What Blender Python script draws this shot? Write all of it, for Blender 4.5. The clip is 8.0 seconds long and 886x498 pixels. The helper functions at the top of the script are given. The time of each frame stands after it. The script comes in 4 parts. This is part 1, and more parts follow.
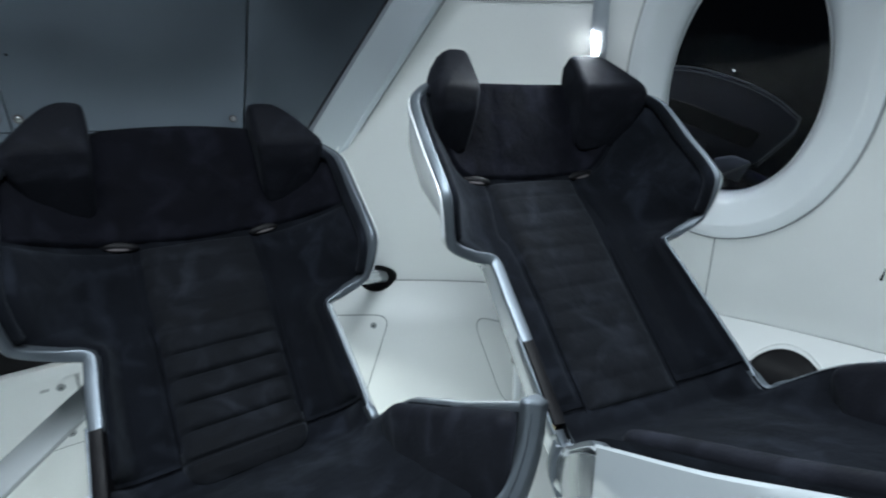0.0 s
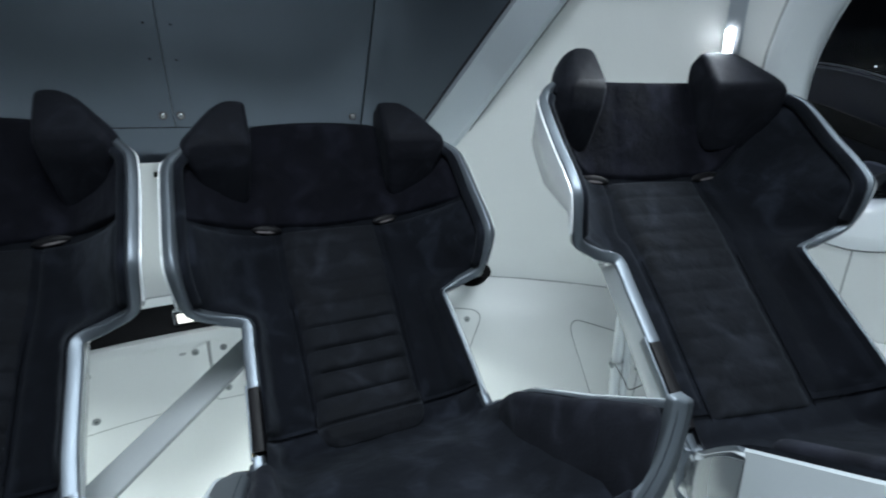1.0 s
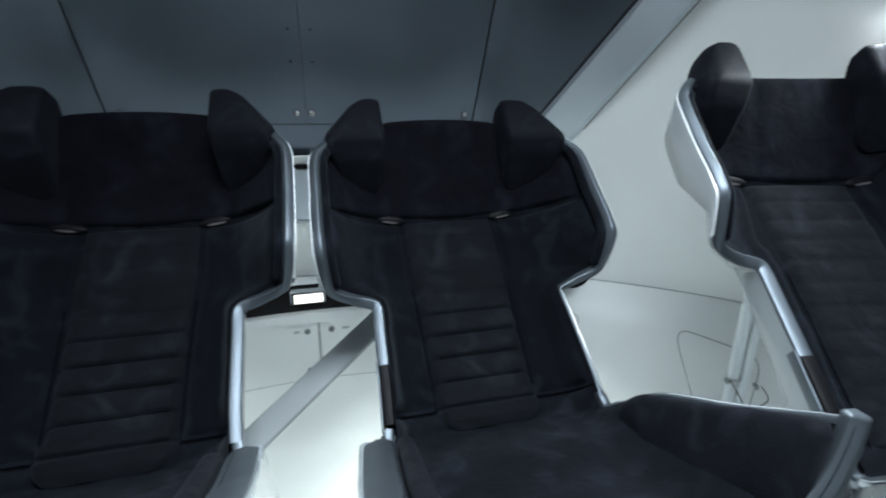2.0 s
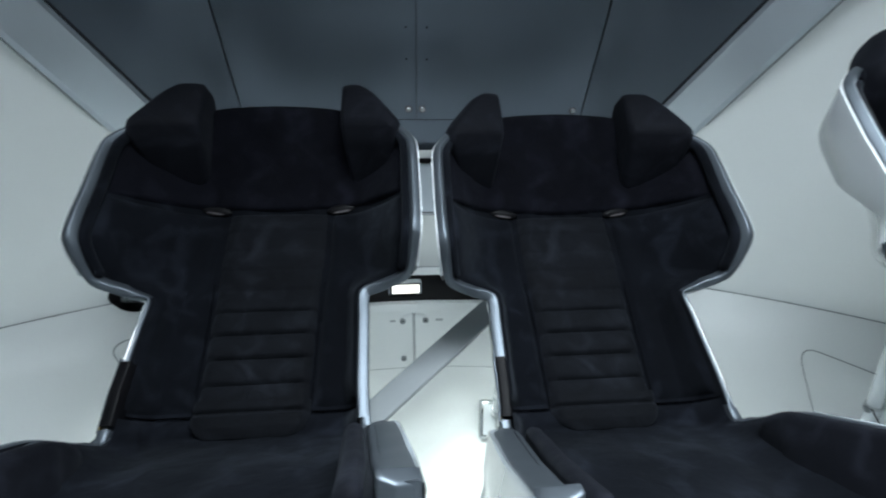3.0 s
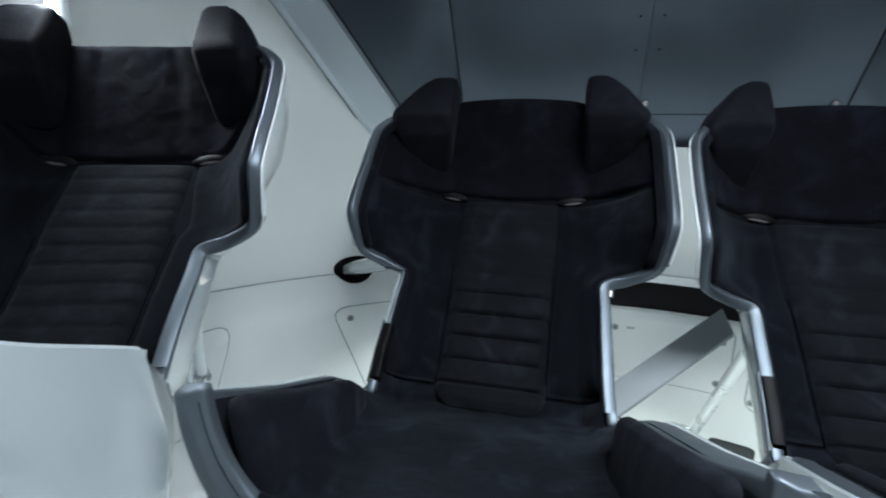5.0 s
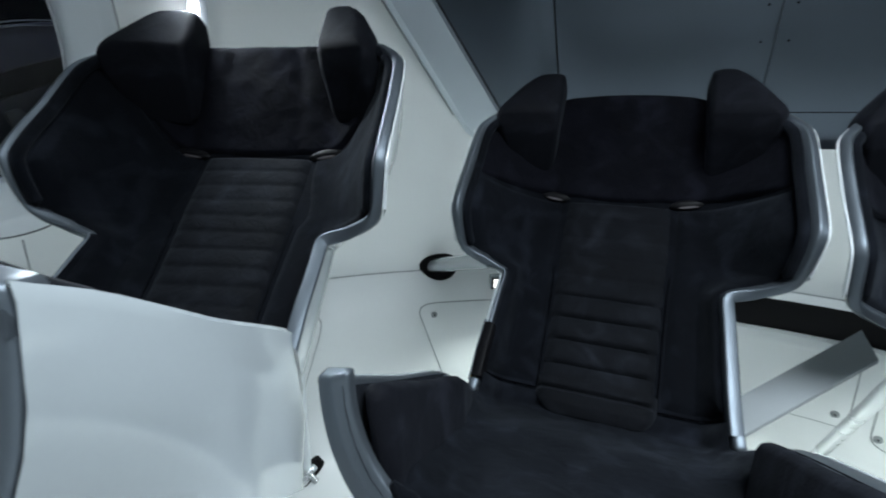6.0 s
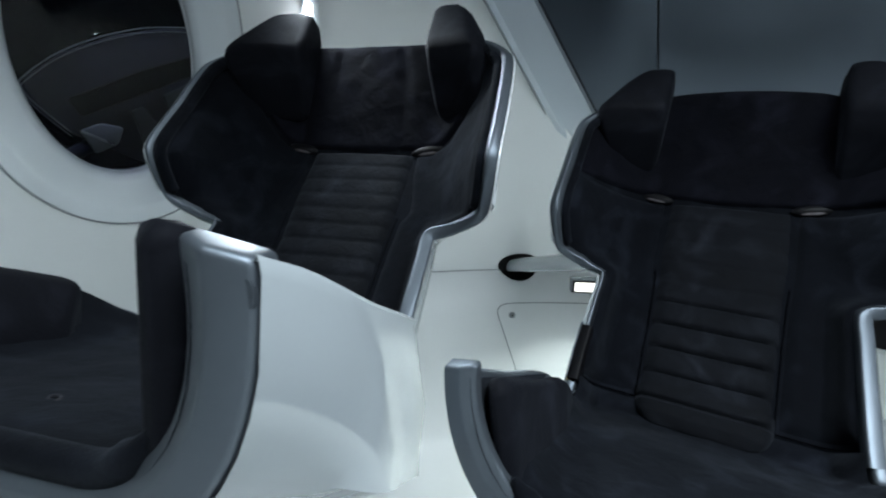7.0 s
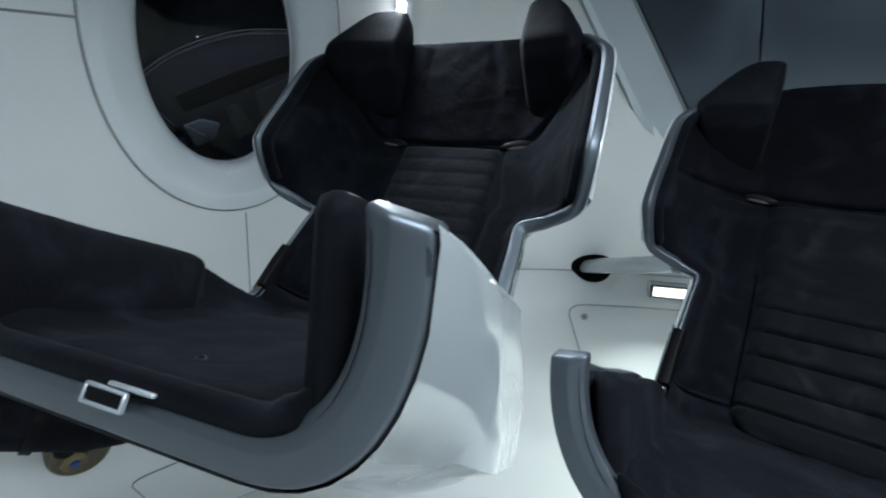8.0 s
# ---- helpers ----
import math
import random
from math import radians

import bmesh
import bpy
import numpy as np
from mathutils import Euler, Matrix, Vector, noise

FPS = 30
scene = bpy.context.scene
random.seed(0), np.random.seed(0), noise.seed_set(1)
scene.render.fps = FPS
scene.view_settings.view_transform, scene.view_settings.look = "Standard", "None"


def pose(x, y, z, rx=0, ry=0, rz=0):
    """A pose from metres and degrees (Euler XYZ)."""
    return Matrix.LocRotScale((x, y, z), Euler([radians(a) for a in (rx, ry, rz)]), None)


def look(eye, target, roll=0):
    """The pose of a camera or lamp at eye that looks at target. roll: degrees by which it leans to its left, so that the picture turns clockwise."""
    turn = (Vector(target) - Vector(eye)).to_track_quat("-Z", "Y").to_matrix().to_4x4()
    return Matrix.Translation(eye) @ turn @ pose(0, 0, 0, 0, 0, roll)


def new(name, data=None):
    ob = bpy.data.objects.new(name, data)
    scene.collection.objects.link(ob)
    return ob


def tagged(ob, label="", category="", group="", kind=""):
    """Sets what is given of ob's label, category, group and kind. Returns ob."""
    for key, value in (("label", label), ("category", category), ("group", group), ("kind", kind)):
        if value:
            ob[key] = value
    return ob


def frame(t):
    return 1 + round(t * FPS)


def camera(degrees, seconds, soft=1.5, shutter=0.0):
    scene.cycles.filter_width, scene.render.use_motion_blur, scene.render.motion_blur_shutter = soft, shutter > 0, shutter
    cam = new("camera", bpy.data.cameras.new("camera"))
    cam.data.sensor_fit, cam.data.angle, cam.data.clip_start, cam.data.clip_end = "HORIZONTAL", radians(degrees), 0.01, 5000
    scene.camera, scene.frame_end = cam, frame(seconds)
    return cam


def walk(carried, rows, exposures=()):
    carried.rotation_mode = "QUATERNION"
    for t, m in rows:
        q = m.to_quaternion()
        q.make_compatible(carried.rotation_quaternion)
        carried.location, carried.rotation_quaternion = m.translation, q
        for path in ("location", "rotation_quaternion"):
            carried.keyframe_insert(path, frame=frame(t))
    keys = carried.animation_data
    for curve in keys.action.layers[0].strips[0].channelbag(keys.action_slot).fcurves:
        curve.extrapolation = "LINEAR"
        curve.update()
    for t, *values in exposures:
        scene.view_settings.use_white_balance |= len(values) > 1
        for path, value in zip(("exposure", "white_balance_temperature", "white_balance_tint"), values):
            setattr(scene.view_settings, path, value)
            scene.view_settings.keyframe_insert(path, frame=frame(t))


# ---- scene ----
# camera and its way: a slow pan along four seats inside a capsule
cam = camera(87.9, 8.0, soft=1.9, shutter=0.5)
METRES, EYE, TILT, LEAN, TURN = 0.75, 1.25, -16.8, 0.0, -33.8
ROWS = [
    (0.0, 0.0, 0.0, 0.0, -0.0, -0.0, -0.0),
    (0.5, -0.0722, -0.0272, -0.0116, 4.7, -0.09, -1.57),
    (1.0, -0.1322, -0.0567, -0.0207, 9.1, -0.28, -2.93),
    (1.5, -0.1942, -0.09, -0.0347, 13.92, -0.51, -4.42),
    (3.0, -0.3706, -0.1797, -0.0864, 27.99, -2.16, -8.25),
    (3.5, -0.427, -0.2205, -0.1076, 32.6, -2.78, -9.43),
    (4.0, -0.4831, -0.2666, -0.1284, 37.2, -3.66, -10.46),
    (4.5, -0.5372, -0.3101, -0.151, 41.78, -4.45, -11.41),
    (6.0, -0.6664, -0.4163, -0.2046, 55.08, -7.18, -13.86),
    (6.5, -0.692, -0.4592, -0.2201, 59.3, -8.22, -14.5),
    (7.0, -0.7136, -0.4973, -0.2361, 63.42, -9.31, -15.06),
    (7.5, -0.721, -0.5337, -0.2518, 67.4, -10.41, -15.51),
    (8.0, -0.7294, -0.5683, -0.2725, 71.24, -11.49, -15.97),
]
walk(cam, [(t, pose(0, 0, EYE, TILT, LEAN, TURN) @ pose(METRES * x, METRES * y, METRES * z, 90 + pitch, roll, yaw)) for t, x, y, z, yaw, pitch, roll in ROWS])

# ---- world and lights ----
CX, CY = -0.265, -0.10            # axis of the capsule
FLOOR = -0.26
SLANT = 0.56                      # how fast the upper wall leans in

world = bpy.data.worlds.new("dark_hall")
scene.world = world
world.use_nodes = True
bg = world.node_tree.nodes["Background"]
bg.inputs[0].default_value = (0.02, 0.025, 0.035, 1)
bg.inputs[1].default_value = 0.05


def area(name, m, sx, sy, watts, colour=(0.86, 0.94, 1.0)):
    la = bpy.data.lights.new(name, "AREA")
    la.shape, la.size, la.size_y, la.energy, la.color = "RECTANGLE", sx, sy, watts, colour
    ob = new(name, la)
    ob.matrix_world = m
    return ob


TINT = (0.825, 0.935, 1.015)
LOW_TINT = (0.88, 1.0, 0.98)
for s in (-1, 1):                 # strip lamps beside the windows
    a = radians(s * 53.9)
    e = Vector((CX + 1.62 * math.sin(a), CY + 1.62 * math.cos(a), 1.50))
    strip = area("strip_light", look(e, (CX + s * 0.72, 0.45, 1.05)), 0.05, 0.20, 5.2, TINT)
    strip.data.spread = radians(125)
# unseen lamp added overhead, right of the middle to brighten the right seats
unseen_top_lamp = area("unseen_top_lamp", look((CX + 0.28, 0.1, 2.335), (CX + 0.28, 0.1001, 0)), 0.9, 0.9, 40.0, TINT)
unseen_top_lamp.data.spread = radians(128)
for phi, z, w, r in ((-22.5, 0.475, 2.5, 1.70), (22.5, 0.475, 2.5, 1.70), (7.0, 0.36, 0.7, 1.74), (-65, -0.1, 2.0, 1.92)):   # low lamps; the one at 7.0 has no box, added for the floor's bright spot
    a = radians(phi)
    e = Vector((CX + r * math.sin(a), CY + r * math.cos(a), z))
    lamp_ob = area("low_light", look(e, (CX + (r - 0.08) * math.sin(a), CY + (r - 0.08) * math.cos(a), -0.3)), 0.12, 0.04, 1.2 * w, LOW_TINT)
    lamp_ob.data.spread = radians(84 if phi == 7.0 else 130)


for s in (-1, 1):                 # unseen lights added outside the windows to brighten the shapes there
    a = radians(s * 67)
    e = Vector((CX + 2.6 * math.sin(a), CY + 2.6 * math.cos(a), 2.9))
    area("outside_fill", look(e, (CX + 3.2 * math.sin(a), CY + 3.2 * math.cos(a), 1.1)), 0.4, 0.4, 7.0, (0.75, 0.85, 1.2))


# ---- materials ----
def mat(name, colour, rough=0.5, metal=0.0, vary=0.06, scale=6.0, bump=0.0, bump_scale=200.0, coat=0.0, sheen=0.0, spec=0.5, rough_vary=0.08, smudge=0.0, nap=0.0):
    m = bpy.data.materials.new(name)
    m.use_nodes = True
    nt = m.node_tree
    n, li = nt.nodes, nt.links
    b = n["Principled BSDF"]
    b.inputs["Metallic"].default_value = metal
    b.inputs["Coat Weight"].default_value = coat
    b.inputs["Coat Roughness"].default_value = 0.08
    b.inputs["Specular IOR Level"].default_value = spec
    b.inputs["Sheen Weight"].default_value = sheen
    b.inputs["Sheen Roughness"].default_value = 0.5
    b.inputs["Sheen Tint"].default_value = (0.75, 0.85, 1.0, 1)
    tc = n.new("ShaderNodeTexCoord")
    big, fine = n.new("ShaderNodeTexNoise"), n.new("ShaderNodeTexNoise")
    big.inputs["Scale"].default_value, big.inputs["Detail"].default_value = scale, 6
    fine.inputs["Scale"].default_value, fine.inputs["Detail"].default_value = bump_scale, 3
    li.new(tc.outputs["Object"], big.inputs["Vector"])
    li.new(tc.outputs["Object"], fine.inputs["Vector"])
    add = n.new("ShaderNodeMath")
    add.operation = "MULTIPLY_ADD"
    li.new(fine.outputs["Fac"], add.inputs[0])
    add.inputs[1].default_value = 0.35
    li.new(big.outputs["Fac"], add.inputs[2])
    mr = n.new("ShaderNodeMapRange")
    mr.inputs["From Min"].default_value, mr.inputs["From Max"].default_value = 0.35, 1.0
    mr.inputs["To Min"].default_value, mr.inputs["To Max"].default_value = 1 - vary, 1 + vary
    li.new(add.outputs[0], mr.inputs["Value"])
    mul = n.new("ShaderNodeVectorMath")
    mul.operation = "SCALE"
    mul.inputs[0].default_value = colour
    li.new(mr.outputs["Result"], mul.inputs["Scale"])
    li.new(mul.outputs["Vector"], b.inputs["Base Color"])
    if smudge:                    # pale rubbed patches
        sn = n.new("ShaderNodeTexNoise")
        sn.inputs["Scale"].default_value, sn.inputs["Detail"].default_value, sn.inputs["Distortion"].default_value = 13.0, 7, 1.2
        li.new(tc.outputs["Object"], sn.inputs["Vector"])
        sm = n.new("ShaderNodeMapRange")
        sm.inputs["From Min"].default_value, sm.inputs["From Max"].default_value = 0.5, 0.78
        sm.inputs["To Min"].default_value, sm.inputs["To Max"].default_value = 1.0, 1.0 + smudge
        li.new(sn.outputs["Fac"], sm.inputs["Value"])
        m2 = n.new("ShaderNodeVectorMath")
        m2.operation = "SCALE"
        li.new(mul.outputs["Vector"], m2.inputs[0])
        li.new(sm.outputs["Result"], m2.inputs["Scale"])
        li.new(m2.outputs["Vector"], b.inputs["Base Color"])
    rr = n.new("ShaderNodeMapRange")
    rr.inputs["From Min"].default_value, rr.inputs["From Max"].default_value = 0.3, 0.7
    rr.inputs["To Min"].default_value, rr.inputs["To Max"].default_value = max(0.02, rough - rough_vary), min(1, rough + rough_vary)
    li.new(big.outputs["Fac"], rr.inputs["Value"])
    li.new(rr.outputs["Result"], b.inputs["Roughness"])
    if bump:
        bp = n.new("ShaderNodeBump")
        bp.inputs["Strength"].default_value, bp.inputs["Distance"].default_value = bump, 0.002
        li.new(fine.outputs["Fac"], bp.inputs["Height"])
        li.new(bp.outputs["Normal"], b.inputs["Normal"])
    if nap:                       # brushed pile, uneven at a few centimetres
        pile = n.new("ShaderNodeTexNoise")
        pile.inputs["Scale"].default_value, pile.inputs["Detail"].default_value, pile.inputs["Distortion"].default_value = 32.0, 5, 0.6
        li.new(tc.outputs["Object"], pile.inputs["Vector"])
        b2 = n.new("ShaderNodeBump")
        b2.inputs["Strength"].default_value, b2.inputs["Distance"].default_value = nap, 0.012
        li.new(pile.outputs["Fac"], b2.inputs["Height"])
        li.new(bp.outputs["Normal"], b2.inputs["Normal"])
        li.new(b2.outputs["Normal"], b.inputs["Normal"])
    return m


def glow(name, colour, strength):
    m = bpy.data.materials.new(name)
    m.use_nodes = True
    b = m.node_tree.nodes["Principled BSDF"]
    b.inputs["Base Color"].default_value = (0.8, 0.8, 0.8, 1)
    b.inputs["Emission Color"].default_value = (*colour, 1)
    b.inputs["Emission Strength"].default_value = strength
    return m


SUEDE = mat("black_suede", (0.0037, 0.0044, 0.0062), 0.9, smudge=1.7, vary=0.5, scale=9, bump=0.35, bump_scale=420, nap=0.2, sheen=0.044, spec=0.03)
# head pad copy of SUEDE, darker and duller to carry the shade up there
SUEDE_HEAD = mat("black_suede_shaded", (0.0034, 0.0036, 0.0056), 0.8, smudge=1.5, vary=0.4, scale=12, bump=0.25, bump_scale=500, nap=0.3, sheen=0.024, spec=0.03)
RIM = mat("brushed_silver_trim", (0.116, 0.135, 0.156), 0.46, metal=0.8, vary=0.06, scale=14, rough_vary=0.03)
# shell white lowered to grey for its shaded sides; FRAME is the lighter copy
SHELL = mat("white_gloss_shell_dimmed", (0.37, 0.405, 0.425), 0.07, vary=0.03, scale=4, coat=0.6, rough_vary=0.03)
FRAME = mat("white_window_frame", (0.72, 0.76, 0.79), 0.22, vary=0.03, scale=4, coat=0.5, rough_vary=0.03)
# unseen wall behind the camera, made dark so it returns less light
REAR = mat("dark_unseen_rear", (0.035, 0.04, 0.048), 0.5, vary=0.1, scale=3)
WALL = mat("white_wall_lining", (0.79, 0.81, 0.81), 0.42, vary=0.035, scale=2.2, bump=0.06, bump_scale=160)
DARK = mat("dark_metal_panel", (0.132, 0.156, 0.185), 0.33, metal=0.85, vary=0.03, scale=2.5, rough_vary=0.01)
BEAM = mat("pale_metal_beam", (0.52, 0.57, 0.62), 0.33, metal=0.6, vary=0.03, scale=3, rough_vary=0.015)
BLACK = mat("black_plastic", (0.004, 0.004, 0.005), 0.5, vary=0.2, scale=20, spec=0.10)
GROOVE = mat("grey_joint_gasket", (0.30, 0.32, 0.33), 0.7, vary=0.1, scale=20)
STEEL = mat("bright_steel", (0.55, 0.57, 0.58), 0.28, metal=0.9, vary=0.04, scale=10, rough_vary=0.03)
STRAP = mat("grey_painted_bar", (0.27, 0.29, 0.30), 0.6, vary=0.06, scale=8)
GREY = mat("pale_grey_lining", (0.10, 0.09, 0.095), 0.7, vary=0.1, scale=30)
BRASS = mat("worn_brass", (0.16, 0.13, 0.07), 0.45, metal=0.9, vary=0.2, scale=30)
COVER = mat("grey_satin_cover", (0.16, 0.178, 0.19), 0.24, metal=0.55, vary=0.06, scale=9, rough_vary=0.05)
POCKET = mat("dark_grey_pocket", (0.045, 0.05, 0.052), 0.5, vary=0.15, scale=30)
BRONZE = mat("dull_bronze", (0.12, 0.105, 0.075), 0.4, metal=0.8, vary=0.25, scale=25)
BLUE = mat("blue_plastic", (0.02, 0.06, 0.25), 0.4, vary=0.1, scale=30)
RUBBER = mat("dark_rubber", (0.011, 0.012, 0.017), 0.55, vary=0.15, scale=20)
LEATHER = mat("black_soft_leather", (0.0050, 0.0055, 0.0078), 0.68, smudge=1.5, vary=0.25, scale=14, bump=0.3, bump_scale=260, nap=0.12, sheen=0.02, spec=0.05)
QUILT = mat("black_quilted_leather", (0.0048, 0.0055, 0.0072), 0.8, smudge=1.5, vary=0.4, scale=14, bump=0.25, bump_scale=330, nap=0.3, sheen=0.046, spec=0.05)
SEAM = mat("black_seam_thread", (0.0012, 0.0013, 0.0018), 0.9, vary=0.2, scale=60, spec=0.02)
LAMP = glow("lamp_face", (0.9, 0.97, 1.0), 14.0)
LOW_LAMP = glow("low_lamp_face", (1.0, 0.99, 0.90), 1.5)


# ---- mesh helpers ----
def mesh_ob(name, bm, material, smooth=True, angle=40):
    me = bpy.data.meshes.new(name)
    bmesh.ops.recalc_face_normals(bm, faces=bm.faces)
    bm.to_mesh(me)
    bm.free()
    me.materials.append(material)
    if smooth:
        for p in me.polygons:
            p.use_smooth = True
        me.set_sharp_from_angle(angle=radians(angle))
    return new(name, me)


def part(name, bm, material, parent, label="", smooth=True, angle=40):
    ob = mesh_ob(name, bm, material, smooth, angle)
    ob.parent = parent
    if label:
        ob["label"] = label
    return ob


def thing(name, label, category, group="", kind="", at=(0, 0, 0)):
    ob = new(name)
    ob.empty_display_size = 0.05
    ob.location = at
    return tagged(ob, label, category, group, kind)


def grid(rows, close_u=False, bm=None):
    """A skin over rows of points."""
    bm = bm or bmesh.new()
    vs = [[bm.verts.new(p) for p in r] for r in rows]
    for a, b in zip(vs, vs[1:]):
        m = len(a)
        for j in range(m if close_u else m - 1):
            k = (j + 1) % m
            bm.faces.new((a[j], a[k], b[k], b[j]))
    return bm


def box(sx, sy, sz, at=(0, 0, 0), bevel=0.0, seg=2, m=None, bm=None):
    own = bmesh.new()
    bmesh.ops.create_cube(own, size=1)
    bmesh.ops.scale(own, vec=(sx, sy, sz), verts=own.verts)
    if bevel:
        bmesh.ops.bevel(own, geom=own.edges[:], offset=bevel, segments=seg, profile=0.6, affect="EDGES")
    own.transform((m or Matrix()) if m else Matrix.Translation(at))
    if bm is None:
        return own
    me = bpy.data.meshes.new("tmp")
    own.to_mesh(me)
    own.free()
    bm.from_mesh(me)
    bpy.data.meshes.remove(me)
    return bm


def tube(points, radius, seg=14, caps=True, bm=None):
    """A round bar along points."""
    bm = bm or bmesh.new()
    pts = [Vector(p) for p in points]
    rings, up = [], None
    for i, p in enumerate(pts):
        d = (pts[min(i + 1, len(pts) - 1)] - pts[max(i - 1, 0)]).normalized()
        a = d.orthogonal().normalized() if up is None else (up - d * up.dot(d)).normalized()
        up = a
        b = d.cross(a)
        r = radius[i] if isinstance(radius, (list, tuple)) else radius
        rings.append([bm.verts.new(p + (a * math.cos(t) + b * math.sin(t)) * r) for t in [2 * math.pi * k / seg for k in range(seg)]])
    for u, v in zip(rings, rings[1:]):
        for j in range(seg):
            k = (j + 1) % seg
            bm.faces.new((u[j], u[k], v[k], v[j]))
    if caps:
        bm.faces.new(rings[0][::-1])
        bm.faces.new(rings[-1])
    return bm


def hull(points, bevel=0.0, seg=3):
    bm = bmesh.new()
    vs = [bm.verts.new(p) for p in points]
    bmesh.ops.convex_hull(bm, input=vs)
    bmesh.ops.dissolve_limit(bm, angle_limit=radians(3), verts=bm.verts, edges=bm.edges)
    if bevel:
        bmesh.ops.bevel(bm, geom=bm.edges[:], offset=bevel, segments=seg, profile=0.5, affect="EDGES", clamp_overlap=True)
    return bm


def spline(knots, n):
    """Catmull-Rom through knots, n points."""
    k = [Vector(p) for p in knots]
    out = []
    for i in range(n):
        s = i / (n - 1) * (len(k) - 1)
        j = min(int(s), len(k) - 2)
        t = s - j
        p0, p1, p2, p3 = k[max(j - 1, 0)], k[j], k[j + 1], k[min(j + 2, len(k) - 1)]
        out.append(0.5 * ((2 * p1) + (p2 - p0) * t + (2 * p0 - 5 * p1 + 4 * p2 - p3) * t * t + (3 * p1 - p0 - 3 * p2 + p3) * t ** 3))
    return out


# ---- capsule ----
def polar(phi, r, z):
    a = radians(phi)
    return Vector((CX + r * math.sin(a), CY + r * math.cos(a), z))


def wall_r(z):
    return 2.2 - SLANT * (z - 0.51)


def beam_phi(z):
    """Where the dark panels end and the white lining begins, by height."""
    return 28.0 + (z - 1.1) * 28.8


WIN_PHI, WIN_H = {1: 66.0, -1: 68.4}, {1: 1.302, -1: 1.331}       # middle of each window
WIN_A, WIN_B = 5.7, 0.31          # half width in degrees, half height in metres
BOX_A, BOX_Z0, BOX_Z1 = 12.0, 0.78, 1.84


LOWER = spline([(2.2, 0, 0.505), (2.10, 0, 0.44), (2.04, 0, 0.34), (2.01, 0, 0.15), (1.98, 0, -0.05), (1.90, 0, -0.19), (1.70, 0, FLOOR + 0.004), (1.2, 0, FLOOR + 0.002)], 36)
LOW_Z, LOW_R = [p.z for p in LOWER[::-1]], [p.x for p in LOWER[::-1]]


def build_walls():
    wall = thing("wall_white", "smooth white curved capsule wall lining", "wall", kind="structure")
    bm, rear = bmesh.new(), bmesh.new()
    zs = [0.504 + i * (BOX_Z0 - 0.504) / 4 for i in range(4)] + [BOX_Z0 + i * (BOX_Z1 - BOX_Z0) / 24 for i in range(25)] + [2.0, 2.2, 2.4]
    # white cone with the two window bays left open
    for side in (-1, 1):
        wp = WIN_PHI[side]
        rows = []
        for z in zs:
            p0 = beam_phi(max(z, 1.0)) - 1.1
            row = []
            for phi in np.concatenate([np.linspace(p0, wp - BOX_A, 24)[:-1], np.linspace(wp - BOX_A, wp + BOX_A, 17)[:-1], np.linspace(wp + BOX_A, 180, 46)]):
                row.append(polar(side * phi, wall_r(z), z))
            rows.append(row)
        vs = [[bm.verts.new(p) for p in r] for r in rows]
        for i in range(len(zs) - 1):
            for j in range(len(vs[0]) - 1):
                if 23 <= j < 39 and BOX_Z0 - 1e-6 <= zs[i] < BOX_Z1 - 1e-6:
                    continue
                if j >= 39 + 24:
                    rear.faces.new([rear.verts.new(p) for p in (rows[i][j], rows[i][j + 1], rows[i + 1][j + 1], rows[i + 1][j])])
                    continue
                bm.faces.new((vs[i][j], vs[i][j + 1], vs[i + 1][j + 1], vs[i + 1][j]))
        # bay: from the box to the window's oval
        steps, rings = 96, []
        for k in range(5):
            f = k / 4
            ring = []
            for q in range(steps):
                a = 2 * math.pi * q / steps
                c, s = math.cos(a), math.sin(a)
                ex, ez = wp + 1.62 * WIN_A * c, WIN_H[side] + 1.47 * WIN_B * s
                h = (BOX_Z1 - WIN_H[side]) if s > 0 else (WIN_H[side] - BOX_Z0)
                u = max(abs(c) / BOX_A, abs(s) / (h * 22.6))
                bx, bz = wp + c / u, WIN_H[side] + (s / u) / 22.6
                ph, z = bx + (ex - bx) * f, bz + (ez - bz) * f
                ring.append(bm.verts.new(polar(side * ph, wall_r(z), z)))
            rings.append(ring)
        for a, b in zip(rings, rings[1:]):
            for q in range(steps):
                w = (q + 1) % steps
                bm.faces.new((a[q], a[w], b[w], b[q]))
    loose = [v for v in bm.verts if not v.link_faces]
    bmesh.ops.delete(bm, geom=loose, context="VERTS")
    part("upper_lining", bm, WALL, wall)
    bmesh.ops.remove_doubles(rear, verts=rear.verts, dist=1e-5)
    part("rear_lining", rear, REAR, wall, "plain unseen rear wall, darkened to cut returned light")
    a = beam_phi(1.0) - 0.3
    bm = grid([[polar(ph, wall_r(z), z) for ph in np.linspace(-a, a, 31)] for z in np.linspace(0.504, 1.08, 10)])
    part("centre_lining", bm, WALL, wall)
    # lower bowl
    prof = LOWER
    bm = grid([[polar(ph, p.x, p.z) for ph in np.linspace(-180, 180, 145)] for p in prof])
    part("lower_lining", bm, WALL, wall)
    floor = mesh_ob("floor", grid([[polar(ph, r, FLOOR) for ph in np.linspace(-180, 180, 73)] for r in (0.001, 0.6, 1.2, 1.75)]), WALL)
    tagged(floor, "smooth white capsule floor", "floor", kind="structure")
    ceil = mesh_ob("ceiling", grid([[polar(ph, r, 2.4) for ph in np.linspace(-180, 180, 73)] for r in (0.001, 0.5, 1.18)]), WALL)
    tagged(ceil, "white closed capsule top above the seats", "ceiling", kind="structure")
    return wall


